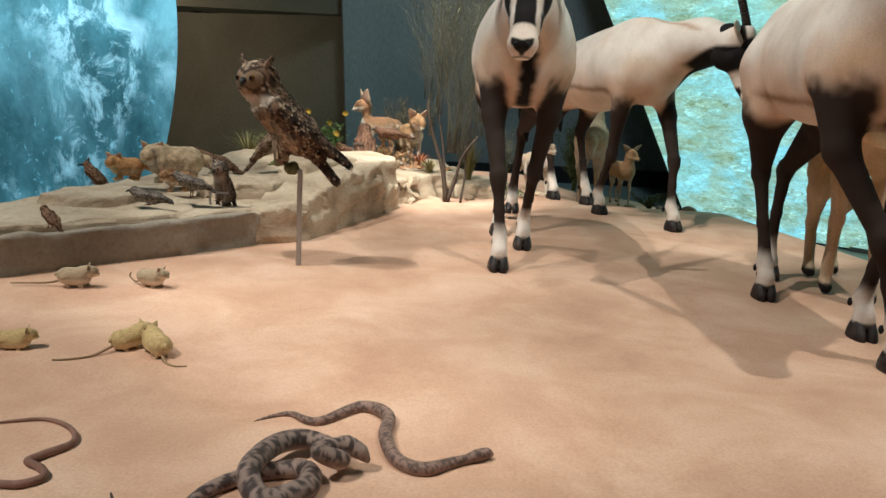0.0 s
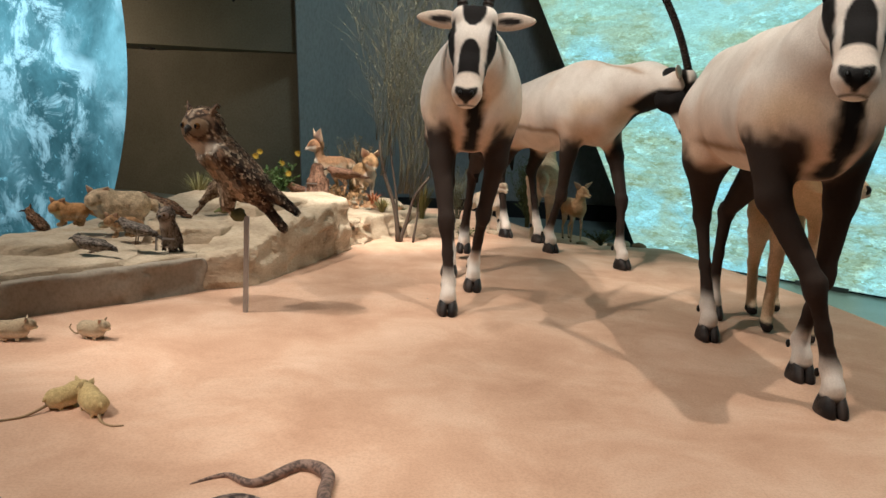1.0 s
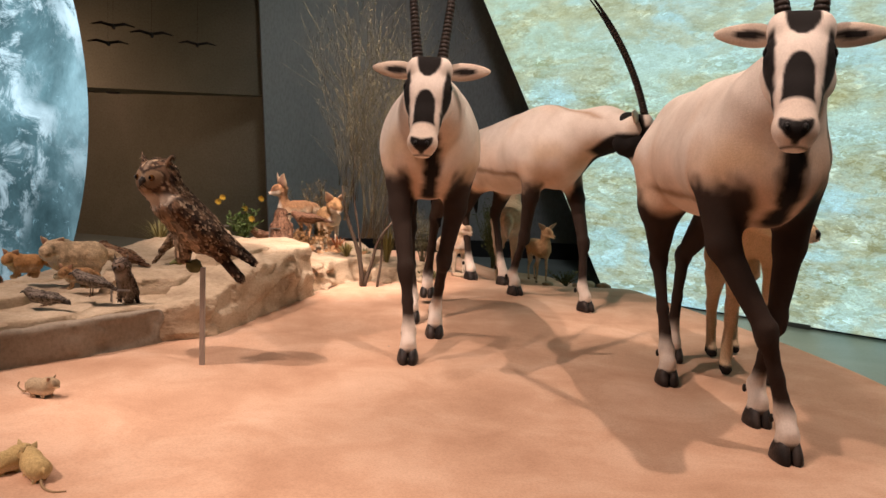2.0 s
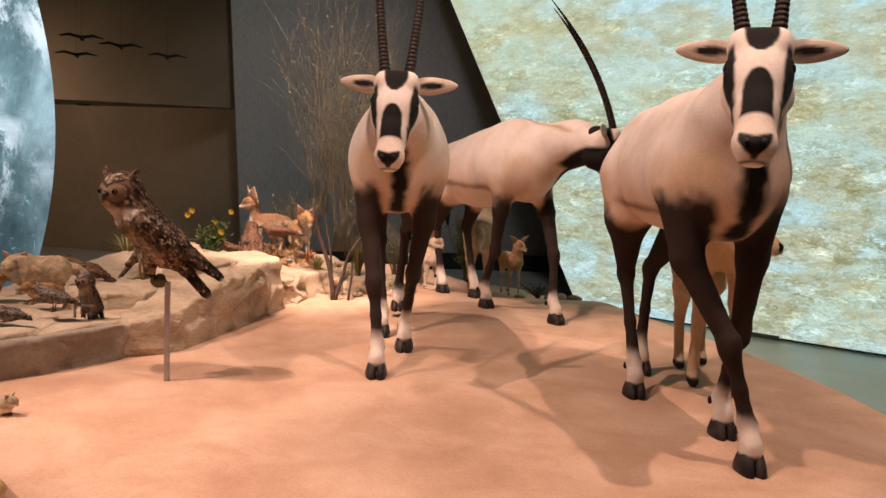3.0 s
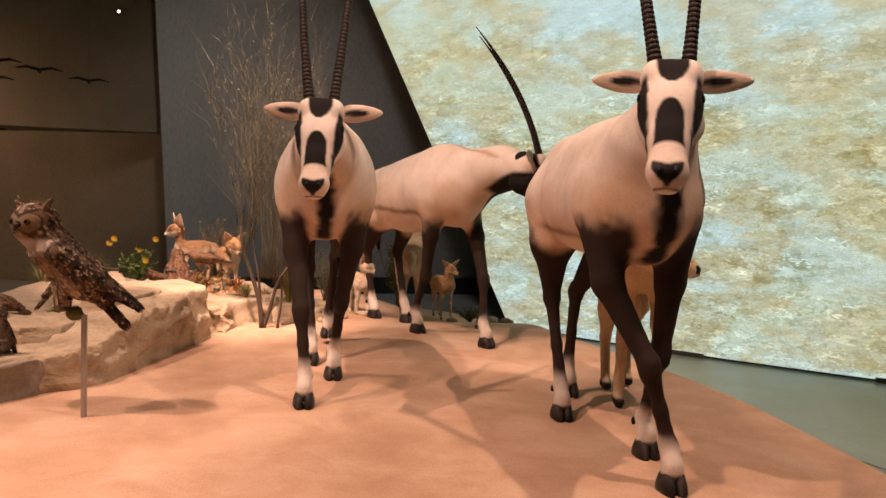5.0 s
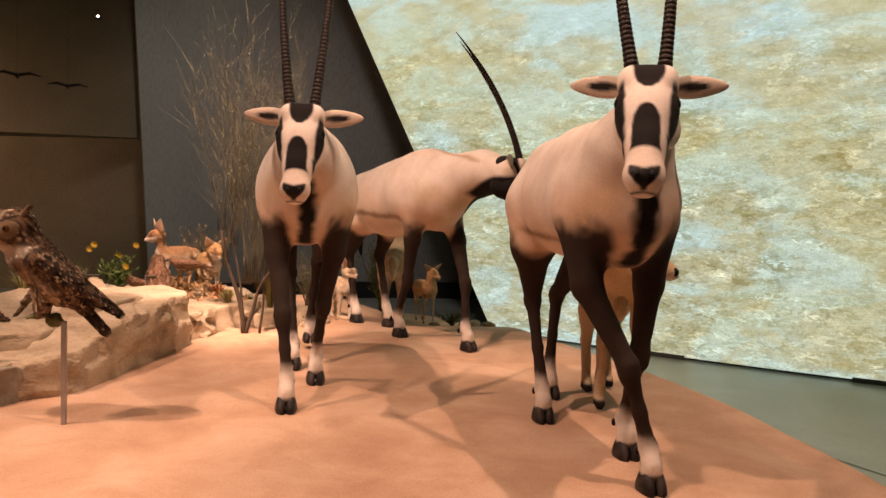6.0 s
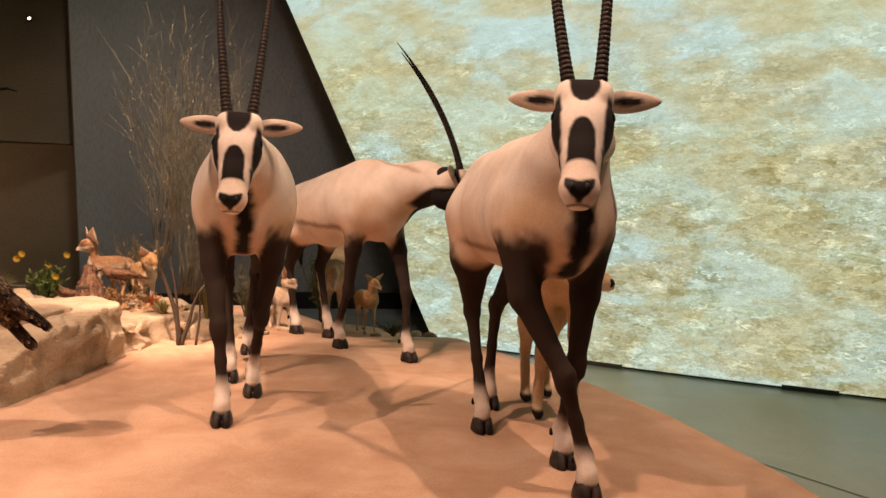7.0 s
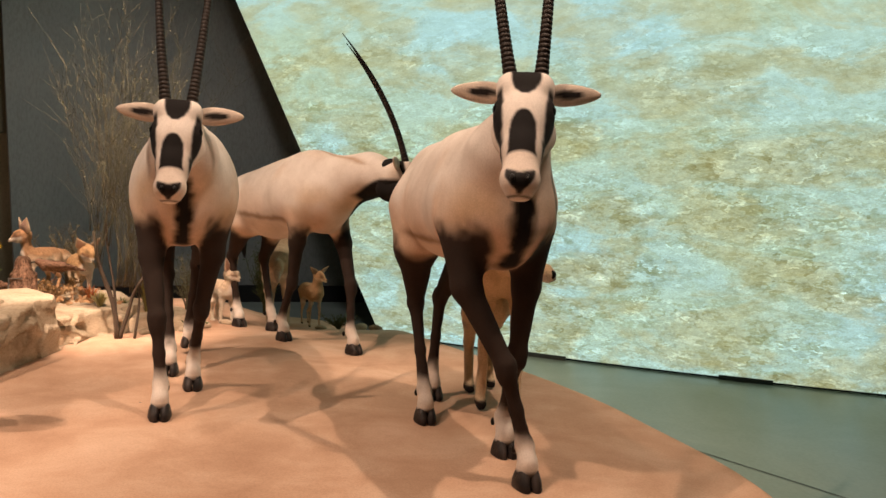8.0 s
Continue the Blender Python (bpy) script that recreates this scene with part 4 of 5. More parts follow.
CATC = hide((0.58, 0.45, 0.30), (0.74, 0.63, 0.48), (0.6, 0.46, 0.32), 0.5, 0.3, 0.7, 9)
MOUSE = hide((0.38, 0.30, 0.20), (0.66, 0.58, 0.46), (0.55, 0.43, 0.3), 0.42, 0.15, 0.35)
YELLOW = hide((0.48, 0.36, 0.17), (0.66, 0.54, 0.33), (0.56, 0.43, 0.24), 0.42, 0.15, 0.35)

beast("calf_statue", "tan young oryx mount standing behind the adults", (1.65, 3.17), (-0.16, -1), 0.78, CALF, nf=0.12, nu=0.0, ml=0.2, el=0.22, ear_out=1.6, lr=0.034, br=0.15, hyaw=32, tl=0.3, bl=0.31, hr=0.085, ew=0.04)
beast("gazelle_statue", "small tan gazelle mount with pricked ears near the rim", (1.27, 5.95), (0.22, -1), 0.33, GAZ, hyaw=22, el=0.26, ew=0.075, ear_out=1.5, br=0.18, nu=0.33, nf=0.10, hr=0.115, ml=0.2, mr=0.04, lr=0.027, bl=0.36, step=0.05)
beast("gazelle_statue", "pale gazelle mount seen between the dark legs", (1.02, 5.85), (0.15, 1), 0.60, PALE, el=0.2, ear_out=1.0, nu=0.4, tuft=DARK)
beast("fox_statue", "pale fennec-like fox mount with large ears standing alert", (0.59, 5.40), (0.45, -1), 0.28, hide((0.66, 0.52, 0.38), (0.75, 0.68, 0.58), (0.72, 0.62, 0.5), 0.8, 0.4, 0.1), nu=0.30, nf=0.08, hr=0.16, ml=0.17, el=0.34, ew=0.1, br=0.2, lr=0.05, tr=0.08, tl=0.5, hyaw=25, bl=0.36, ear_out=0.45, mask=True)
beast("fox_statue", "tan fox mount standing on the rock beside a plant", (-0.54, 5.62, 0.17), (-0.62, -0.78), 0.275, FOX, nu=0.42, nf=0.12, hr=0.165, ml=0.22, mr=0.04, el=0.36, ew=0.19, br=0.20, lr=0.045, tr=0.10, tl=0.6, bl=0.40, ear_out=0.6, mask=True, inner=(0.6, 0.4, 0.31), hyaw=-25)
beast("fox_statue", "pale-faced fox mount looking down from the slab", (-0.29, 5.50, 0.14), (0.35, -1), 0.27, FAWN, nu=0.24, nf=0.14, hr=0.195, ml=0.21, mr=0.042, mask=True, el=0.28, ew=0.13, br=0.22, lr=0.05, tr=0.09, tl=0.5, bl=0.4, hyaw=15, hpitch=-25, ear_out=0.7)
beast("cat_statue", "sandy wild cat mount crouching on the ledge", (-1.24, 3.62, 0.20), (-0.95, -0.5), 0.16, CATC, bz=0.56, br=0.42, bl=0.46, nu=0.02, nf=0.20, nr=0.26, hr=0.29, ml=0.06, mr=0.1, el=0.26, ew=0.15, lr=0.1, tl=0.8, tr=0.09, hyaw=55, ear_out=0.8)
beast("cat_statue", "orange-brown cat kitten mount on the ledge", (-1.44, 3.55, 0.20), (-0.9, -0.5), 0.105, hide((0.5, 0.28, 0.12), (0.6, 0.45, 0.3), (0.55, 0.36, 0.2), 0.5, 0.3, 0.4), bz=0.56, br=0.38, bl=0.40, nu=0.06, nf=0.16, nr=0.24, hr=0.29, ml=0.06, mr=0.1, el=0.3, ew=0.18, lr=0.1, tl=0.5, tr=0.08, hyaw=50, ear_out=0.8)
beast("cat_statue", "striped kitten mount on the ledge near the wild cat", (-1.16, 3.44, 0.18), (-0.8, -0.6), 0.09, hide((0.34, 0.2, 0.1), (0.6, 0.5, 0.38), (0.4, 0.27, 0.16), 0.5, 0.3, 0.9), bz=0.6, br=0.34, bl=0.42, nu=0.05, nf=0.18, nr=0.22, hr=0.28, ml=0.06, mr=0.1, el=0.3, ew=0.18, lr=0.1, tl=0.5, tr=0.08, ear_out=0.8, hyaw=40)
MOUSE_SHAPE = dict(bz=0.50, br=0.42, bl=0.46, nu=0.10, nf=0.22, nr=0.27, hr=0.29, ml=0.26, mr=0.09, el=0.26, ew=0.15, lr=0.075, tl=0.2, tr=0.05, ear_out=0.9, group="gerbils", step=0.1, inner=(0.4, 0.25, 0.18))
for mx, my, dx, dy, hh, yaw, coat, words in ((-1.13, 2.44, 1, 0.15, 0.068, 10, MOUSE, "grey-brown gerbil mount looking up, standing on the sand"), (-0.90, 2.50, 1, -0.25, 0.062, 0, MOUSE, "greyish gerbil mount crouching with curled tail"),
                                            (-0.985, 1.84, 1, 0.15, 0.055, 10, YELLOW, "small tan gerbil mount on the sand"), (-0.71, 1.90, 0.6, 0.8, 0.062, 0, YELLOW, "yellowish gerbil mount nose to nose with another"),
                                            (-0.625, 1.87, -0.7, 0.75, 0.066, 20, YELLOW, "yellowish gerbil mount reared beside its mate")):
    beast("gerbil_statue", words, (mx, my, 0.0), (dx, dy), hh, coat, hyaw=yaw, **MOUSE_SHAPE)


def snake(label, path, radius, base, spot_colour, blotch, head=1.35):
    p = spline(path, 26)
    n = len(p)
    q = np.linspace(0, 1, n)
    r = radius * np.interp(q, (0, 0.12, 0.4, 0.8, 0.92, 0.945, 0.975, 1), (0.10, 0.45, 1, 0.9, 0.62, 0.6 * head, 0.55 * head, 0.2))
    p[:, 2] = np.maximum(p[:, 2], 0) + r * 0.92
    g = Geo()
    sides = 18
    g.tube(p, r, sides, (0.5, 0.5, 0.5))
    v = g.v[0]
    s = np.repeat(q, sides)
    up = (v[:, 2] - np.repeat(p[:, 2], sides)) / np.repeat(r, sides)
    mark = ss(0.46, 0.58, vnoise(v, blotch, 6) * 0.7 + 0.3 * vnoise(v, blotch * 2.5, 9))
    c = blend(np.tile(np.array(base), (len(v), 1)), np.array(spot_colour), mark * ss(-0.6, 0.1, up))
    c = blend(c, np.array(base) * 1.5, ss(-0.3, -0.8, up))
    g.c[0][:, :3], g.c[0][:, 3] = c, 0.5
    d = p[-4] - p[-10]
    d /= np.linalg.norm(d)
    sd = np.cross(d, (0, 0, 1))
    for e in (-1, 1):
        g.ball(Matrix.Translation(p[-int(n * 0.035)] + sd * e * radius * 0.5 + (0, 0, radius * 0.3)) @ Matrix.Scale(radius * 0.14, 4), INK, 0.1, 8, 6)
    return thing("snake_statue", g, DOWN, label, "animal statue", "snakes")


snake("brown viper model winding across the sand", [(-0.275, 1.52, 0), (-0.21, 1.56, 0), (-0.14, 1.525, 0), (-0.06, 1.61, 0), (0.005, 1.57, 0), (0.012, 1.47, 0), (0.045, 1.375, 0), (0.10, 1.345, 0), (0.16, 1.39, 0), (0.232, 1.435, 0.004)],
      0.0150, (0.27, 0.18, 0.145), (0.105, 0.072, 0.062), 190)
snake("thick coiled viper model with dark blotches", [(-0.10, 1.06, 0), (-0.20, 1.03, 0), (-0.285, 1.10, 0), (-0.27, 1.21, 0), (-0.20, 1.28, 0), (-0.12, 1.30, 0), (-0.10, 1.24, 0.0), (-0.155, 1.16, 0.012), (-0.20, 1.22, 0.03), (-0.185, 1.33, 0.026),
      (-0.14, 1.395, 0.012), (-0.08, 1.375, 0.006), (-0.055, 1.31, 0.02), (-0.09, 1.285, 0.05), (-0.055, 1.33, 0.045), (-0.005, 1.335, 0.02)], 0.0215, (0.28, 0.205, 0.175), (0.062, 0.045, 0.042), 110)
snake("slim reddish-brown snake model on the sand", [(-0.83, 1.40, 0), (-0.77, 1.43, 0), (-0.69, 1.455, 0), (-0.62, 1.42, 0), (-0.585, 1.36, 0), (-0.615, 1.30, 0), (-0.625, 1.275, 0), (-0.59, 1.255, 0), (-0.57, 1.225, 0), (-0.60, 1.195, 0), (-0.66, 1.20, 0), (-0.75, 1.24, 0), (-0.82, 1.22, 0)],
      0.0078, (0.25, 0.14, 0.105), (0.2, 0.11, 0.08), 60)


def plume(p, base, tips, light, seed, scale):
    n = vnoise(p, scale, seed)
    bar = ss(0.45, 0.6, n)
    c = blend(np.tile(np.array(base), (len(p), 1)), np.array(tips), bar)
    return blend(c, np.array(light), ss(0.72, 0.8, vnoise(p, scale * 1.4, seed + 3)))


def feathers(geo, v, f, paint, count, size, rng, keep=None):
    """Overlapping plumes laid over a skin, pointing to the tail; sizes are shares of the bird's length."""
    f = np.asarray(f)
    tri = np.cross(v[f[:, 1]] - v[f[:, 0]], v[f[:, 2]] - v[f[:, 0]])
    nrm = np.zeros_like(v)
    for k in range(4):
        np.add.at(nrm, f[:, k], tri)
    nrm /= np.linalg.norm(nrm, axis=1)[:, None] + 1e-12
    pool = np.arange(len(v)) if keep is None else np.flatnonzero(keep)
    for i in sorted(rng.sample(list(pool), min(count, len(pool))), key=lambda k: v[k][0]):
        n = nrm[i]
        back, long, wide, colour = paint(i, rng)
        d = back - n * (back @ n)
        d /= np.linalg.norm(d) + 1e-9
        sd = np.cross(n, d) * wide
        p = v[i] + n * 0.002
        q = [p - d * long * 0.2 - n * 0.004, p + sd + d * long * 0.25 + n * 0.004, p + sd * 0.75 + d * long * 0.75 + n * 0.006, p + d * long + n * 0.007,
             p - sd * 0.75 + d * long * 0.75 + n * 0.006, p - sd + d * long * 0.25 + n * 0.004, p + d * long * 0.4 + n * 0.010]
        c = np.tile(np.asarray(colour[0], float), (7, 1))
        c[3] = colour[1]
        c[6] = np.asarray(colour[0]) * 0.55
        geo.add(np.array(q) * size, [[6, 0, 1], [6, 1, 2], [6, 2, 3], [6, 3, 4], [6, 4, 5], [6, 5, 0]], c, 0.85)


def bird(name, label, at, heading, size, base, tips, light, breast, pitch=35, beak=0.12, tufts=False, legs=0.16, tail=0.5, head=0.13, crest=False, yaw=0, legc=(0.2, 0.14, 0.1), group="perched birds"):
    """A perched bird of length size in one mesh; pitch: how upright it sits."""
    t = Matrix.Rotation(radians(-pitch), 3, "Y")
    P = lambda *q: np.array(t @ Vector(q))
    wz = 0.085 if tufts else 0.03
    fw, sw = np.array((math.cos(radians(yaw)), math.sin(radians(yaw)), 0)), np.array((-math.sin(radians(yaw)), math.cos(radians(yaw)), 0))
    cones = [(P(-0.12, 0, 0), P(0.16, 0, 0), 0.145 if tufts else 0.12, 0.135 if tufts else 0.12, 0.06), (P(-0.12, 0, 0), P(-0.34, 0, 0.0), 0.11, 0.05, 0.06)]
    hd = P(0.29 if tufts else 0.27, 0, 0.035) + (0.03, 0, 0.03)
    cones += [(P(0.16, 0, 0), hd, 0.10, head * 0.7, 0.05), (hd, hd, head * 0.88, head * 0.88, 0.04)]
    for s in (-1, 1):
        cones += [(P(0.12, 0.10 * s, 0.03), P(-0.18, 0.095 * s, 0.04 + wz * 0.3), 0.064, 0.062, 0.02), (P(-0.18, 0.09 * s, 0.035 + wz * 0.3), P(-0.46 - 0.06 * tufts, 0.035 * s, wz + 0.045 * tufts), 0.056, 0.014, 0.015)]
        if tufts:
            cones.append((hd + fw * 0.03 + sw * head * 0.55 * s + (0, 0, head * 0.6), hd + sw * head * 0.85 * s + (0, 0, head * 1.15), 0.022, 0.006, 0.015))
            cones.append((P(-0.06, 0.05 * s, -0.09), np.array((P(-0.06, 0.05 * s, -0.09)[0] + 0.01, 0.06 * s, -0.27)), 0.06, 0.03, 0.02))
        cones += [(P(-0.3, 0.02 * s, -0.005), P(-0.34 - tail * 0.42, 0.03 * s, -0.02), 0.03, 0.02, 0.015)]
    if crest:
        cones.append((hd + (-0.02, 0, head * 0.5), hd + (-0.05, 0, head * 1.7), 0.03, 0.012, 0.02))
    v, f = flesh([(tuple(a), tuple(b), ra, rb, k) for a, b, ra, rb, k in cones], 0.0125)
    body = v @ np.array(t)
    c = plume(body * (0.45, 1, 1), base, tips, light, 3, 44)
    c = blend(c, np.array(breast), ss(-0.02, -0.07, body[:, 2]) * ss(-0.25, -0.1, body[:, 0]) * (0.55 + 0.45 * ss(0.45, 0.6, vnoise(v * (1, 1, 0.3), 30, 8))))
    c = blend(c, np.array(tips) * 0.8, ss(-0.34, -0.42, body[:, 0]) * (0.4 + 0.6 * ss(-0.2, 0.2, np.sin(body[:, 0] * 70))))
    geo = Geo()
    if tufts:
        c = blend(c, c * 0.5, 0.8 * ss(0.0, 0.06, body[:, 2]) * ss(0.22, 0.1, body[:, 0]))
        q = v - hd
        d = np.linalg.norm(q, axis=1)
        fc = np.array((math.cos(radians(yaw)), math.sin(radians(yaw)), 0))
        ring = ss(0.75, 0.95, d / head) * ss(1.55, 1.25, d / head) * ss(0.0, 0.5, q @ fc / head) * ss(-0.45, -0.75, q[:, 2] / head)
        c = blend(c, np.array((0.62, 0.55, 0.47)), (0.9 if size > 0.4 else 0.4) * ring)
        sd = np.array((-fc[1], fc[0], 0))
        a, b, w = np.abs(q @ sd) / head, q[:, 2] / head, q @ fc / head
        disc = np.hypot(a - 0.36, b - 0.05)
        c = blend(c, np.array((0.21, 0.145, 0.09)) if size > 0.4 else np.array(base) * 1.3, 0.85 * ss(0.42, 0.34, disc) * ss(0.3, 0.45, w))
        c = blend(c, np.array((0.32, 0.26, 0.2)), 0.6 * ss(0.14, 0.06, a) * ss(-0.5, -0.2, b) * ss(0.3, 0.45, w))
        c = blend(c, np.array(tips) * 0.6, ss(0.05, 0.0, np.abs(disc - 0.42)) * ss(0.2, 0.35, w))
        c = blend(c, np.array(tips) * 0.6, ss(0.08, 0.03, np.abs(b - 0.35 - 0.45 * a)) * ss(0.2, 0.35, w))
    geo.add(v * size, f, c, 0.85)
    rng = random.Random(len(label))
    away = np.linalg.norm(v - hd, axis=1) / head
    tailward = P(-1, 0, 0)

    def plumage(i, rng):
        small = away[i] < 1.5
        long = rng.uniform(0.022, 0.032) if small else rng.uniform(0.038, 0.065)
        base_c = c[i] * rng.choice((0.6, 0.85, 1.1, 1.4) if size > 0.4 else (0.85, 1.0, 1.15))
        edge_c = np.asarray(light) * rng.uniform(0.7, 1.2) if rng.random() < (0.4 if size > 0.4 else 0.12) else base_c * 0.6
        return tailward, long, long * 0.33, (base_c, edge_c)
    front = (v - hd) @ np.array((math.cos(radians(yaw)), math.sin(radians(yaw)), 0)) > head * 0.25
    feathers(geo, v, f, plumage, 1600 if size > 0.4 else 420, size, rng, ~(front & (away < 1.15)))
    face = np.array((math.cos(radians(yaw)), math.sin(radians(yaw)), 0))
    side = np.array((-face[1], face[0], 0))
    if tufts:
        for s in (-1, 1):
            d = face * 0.86 + side * s * 0.42 + (0, 0, 0.12)
            e = hd + d / np.linalg.norm(d) * head * 0.86
            geo.ball(Matrix.Translation(e * size) @ Matrix.Scale(0.022 * size, 4), (0.10, 0.045, 0.01), 0.1, 12, 8)
            geo.ball(Matrix.Translation((e + face * 0.010) * size) @ Matrix.Scale(0.0155 * size, 4), INK * 0.3, 0.05, 10, 8)
    else:
        for s in (-1, 1):
            geo.ball(Matrix.Translation((hd + face * head * 0.4 + side * s * head * 0.68 + (0, 0, head * 0.2)) * size) @ Matrix.Scale(0.017 * size, 4), INK, 0.1, 8, 6)
    b0 = hd + face * head * (0.84 if tufts else 0.7)
    geo.tube(np.array([b0, b0 + face * beak * 0.6 + (0, 0, -0.01), b0 + face * beak + (0, 0, -0.045)]) * size, np.array((0.030, 0.02, 0.003)) * size, 8, (0.03, 0.027, 0.025), 0.4)
    drop = -(-0.12 - legs)
    for s in (-1, 1):
        a = np.array(P(-0.06, 0.05 * s, -0.09))
        b = np.array((a[0] + 0.02, a[1], -drop))
        geo.tube(np.array([a, b]) * size, 0.013 * size if not tufts else 0.03 * size, 6, legc, 0.7)
        for d in (-0.5, 0, 0.5, math.pi):
            e = b + np.array((math.cos(d), math.sin(d), 0)) * 0.07
            geo.tube(np.array([b, b * 0.4 + e * 0.6 + (0, 0, 0.012), e]) * size, np.array((0.012, 0.011, 0.004)) * size, 5, legc, 0.7)
    return thing(name, geo, DOWN, label, "bird statue", group, axes((at[0], at[1], at[2] + drop * size), (*heading, 0)))


# ---- perched birds on the ledge ----
OWL = ((0.17, 0.105, 0.065), (0.05, 0.032, 0.024), (0.46, 0.36, 0.25), (0.42, 0.30, 0.20))
DUSKB = ((0.15, 0.115, 0.095), (0.05, 0.04, 0.034), (0.26, 0.22, 0.19), (0.26, 0.21, 0.17))
GREYB = ((0.27, 0.23, 0.20), (0.09, 0.075, 0.065), (0.36, 0.32, 0.28), (0.42, 0.36, 0.3))
BROWNB = ((0.27, 0.155, 0.09), (0.10, 0.055, 0.035), (0.36, 0.26, 0.18), (0.34, 0.22, 0.14))


def build_birds():
    bird("owl_statue", "large brown eagle owl mount with streaked plumage, perched on a post", (-0.555, 2.93, 0.385), (-0.99, -0.12), 0.52, *OWL, pitch=47, beak=0.035, tufts=True, legs=0.2, tail=0.5, head=0.165, yaw=58,
         legc=(0.13, 0.14, 0.05))
    bird("owl_statue", "small grey-brown owl mount standing on the ledge", (-0.90, 3.27, 0.175), (-0.35, -0.94), 0.245, *DUSKB, pitch=70, beak=0.05, tufts=True, legs=0.12, tail=0.3, head=0.175)
    bird("pigeon_statue", "grey pigeon mount with dark wingtips on the ledge", (-1.02, 3.21, 0.19), (-0.97, 0.1), 0.20, *GREYB, pitch=14, legs=0.2, tail=0.5, head=0.10)
    bird("pigeon_statue", "greyish pigeon mount bending towards the rock", (-1.14, 3.06, 0.175), (-0.95, 0.1), 0.20, *GREYB, pitch=8, legs=0.04, tail=0.4, head=0.10)
    bird("lark_statue", "small brown lark mount near the ledge's front edge", (-1.27, 2.56, 0.165), (-0.8, 0.5), 0.135, *BROWNB, pitch=28, legs=0.14, tail=0.5, head=0.11)
    bird("hoopoe_statue", "rusty hoopoe mount with a raised crest", (-1.50, 3.36, 0.20), (-0.9, 0.2), 0.19, *BROWNB, pitch=42, legs=0.06, tail=0.5, head=0.10, beak=0.22, crest=True)
    bird("hawk_statue", "brown hawk mount crouching behind the wild cat", (-1.14, 3.85, 0.21), (-0.95, 0.3), 0.30, *BROWNB, pitch=12, legs=0.08, tail=0.5, head=0.10)
    bird("hawk_statue", "brown falcon mount leaning forward, long pale legs", (-0.93, 4.2, 0.30), (0.8, 0.3), 0.34, (0.36, 0.25, 0.16), (0.16, 0.10, 0.065), (0.5, 0.4, 0.3), (0.52, 0.4, 0.28), pitch=48, legs=0.06, tail=0.7, head=0.10)
    rust = ((0.33, 0.19, 0.125), (0.2, 0.11, 0.07), (0.36, 0.22, 0.15), (0.33, 0.19, 0.12))
    bird("kestrel_statue", "rusty brown kestrel mount sitting upright in front of a fox", (-0.58, 5.28, 0.17), (-0.35, 0.9), 0.43, *rust, pitch=74, legs=0.05, tail=0.4, head=0.11)
    bird("kestrel_statue", "rusty brown kestrel mount with its tail held level", (-0.42, 5.30, 0.27), (-0.97, -0.1), 0.27, *rust, pitch=6, legs=0.2, tail=0.7, head=0.09)
    bird("kestrel_statue", "crouching rusty brown kestrel mount on the slab", (-0.70, 5.28, 0.19), (-0.9, -0.4), 0.24, *rust, pitch=18, legs=0.04, tail=0.4, head=0.11)
    # steel post under the large owl
    post = tagged(new("display_post"), "square brushed steel post standing on the sand", "post")
    part("post_bar", box_geo((-0.504, 2.914, -0.01), (-0.486, 2.932, 0.372), 0.002), STEEL, post, smooth=False)
    g = Geo()
    g.ball(Matrix.Translation((-0.53, 2.925, 0.372)) @ Matrix.Diagonal((0.032, 0.024, 0.024, 1)), (0.12, 0.12, 0.05), 0.9, 16, 10)
    v = g.v[0]
    g.v[0] = v + (vnoise(v, 60, 2)[:, None] - 0.5) * 0.012
    part("moss_perch", g, LEAF, post, "mossy green perch")
    for x, y, z0, h in ((-0.945, 3.235, 0.16, 0.05), (-0.79, 4.32, 0.28, 0.10), (-0.65, 5.22, 0.16, 0.12)):
        stand = tagged(new("bird_stand"), "thin steel bracket holding a perched mount", "bracket", "brackets")
        part("rod", box_geo((x - 0.004, y - 0.004, z0), (x + 0.004, y + 0.004, z0 + h), 0.001), STEEL, stand, smooth=False)
        part("bar", box_geo((x - 0.004, y - 0.004, z0 + h), (x + 0.075, y + 0.004, z0 + h + 0.007), 0.001), STEEL, stand, smooth=False)


def gliding_bird(at, heading, span):
    g = Geo()
    v, f = flesh([((-0.22, 0, 0), (0.18, 0, 0), 0.035, 0.04, 0.02), ((0.18, 0, 0.01), (0.27, 0, 0.01), 0.035, 0.012, 0.02), ((-0.22, 0, 0), (-0.36, 0, 0), 0.03, 0.02, 0.02)]
                 + [(a, b, ra, rb, 0.01) for s in (-1, 1) for a, b, ra, rb in (((0.05, 0, 0.02), (0.1, 0.25 * s, 0.07), 0.032, 0.028), ((0.1, 0.25 * s, 0.07), (0.0, 0.5 * s, 0.03), 0.028, 0.008),
                    ((-0.02, 0, 0.02), (0.02, 0.25 * s, 0.065), 0.03, 0.024), ((0.02, 0.25 * s, 0.065), (-0.08, 0.47 * s, 0.03), 0.02, 0.008))], 0.014)
    g.add(v * span, f, (0.02, 0.018, 0.017), 0.8)
    g.tube([(0, 0, 0), (0, 0, 5.2 - at[2])], 0.0008, 4, (0.02, 0.02, 0.02))
    return thing("gliding_bird_statue", g, DOWN, "dark flying bird mount hung in front of the bulkhead", "bird statue", "flying birds", axes(at, (*heading, 0)))


build_birds()
for gx, gz_, sp in ((-2.13, 1.70, 0.34), (-1.83, 1.65, 0.34), (-1.47, 1.59, 0.30), (-2.17, 1.565, 0.32)):
    gliding_bird((gx, 6.5, gz_), (0.25, -0.95), sp)

# ---- tails of the gerbils ----


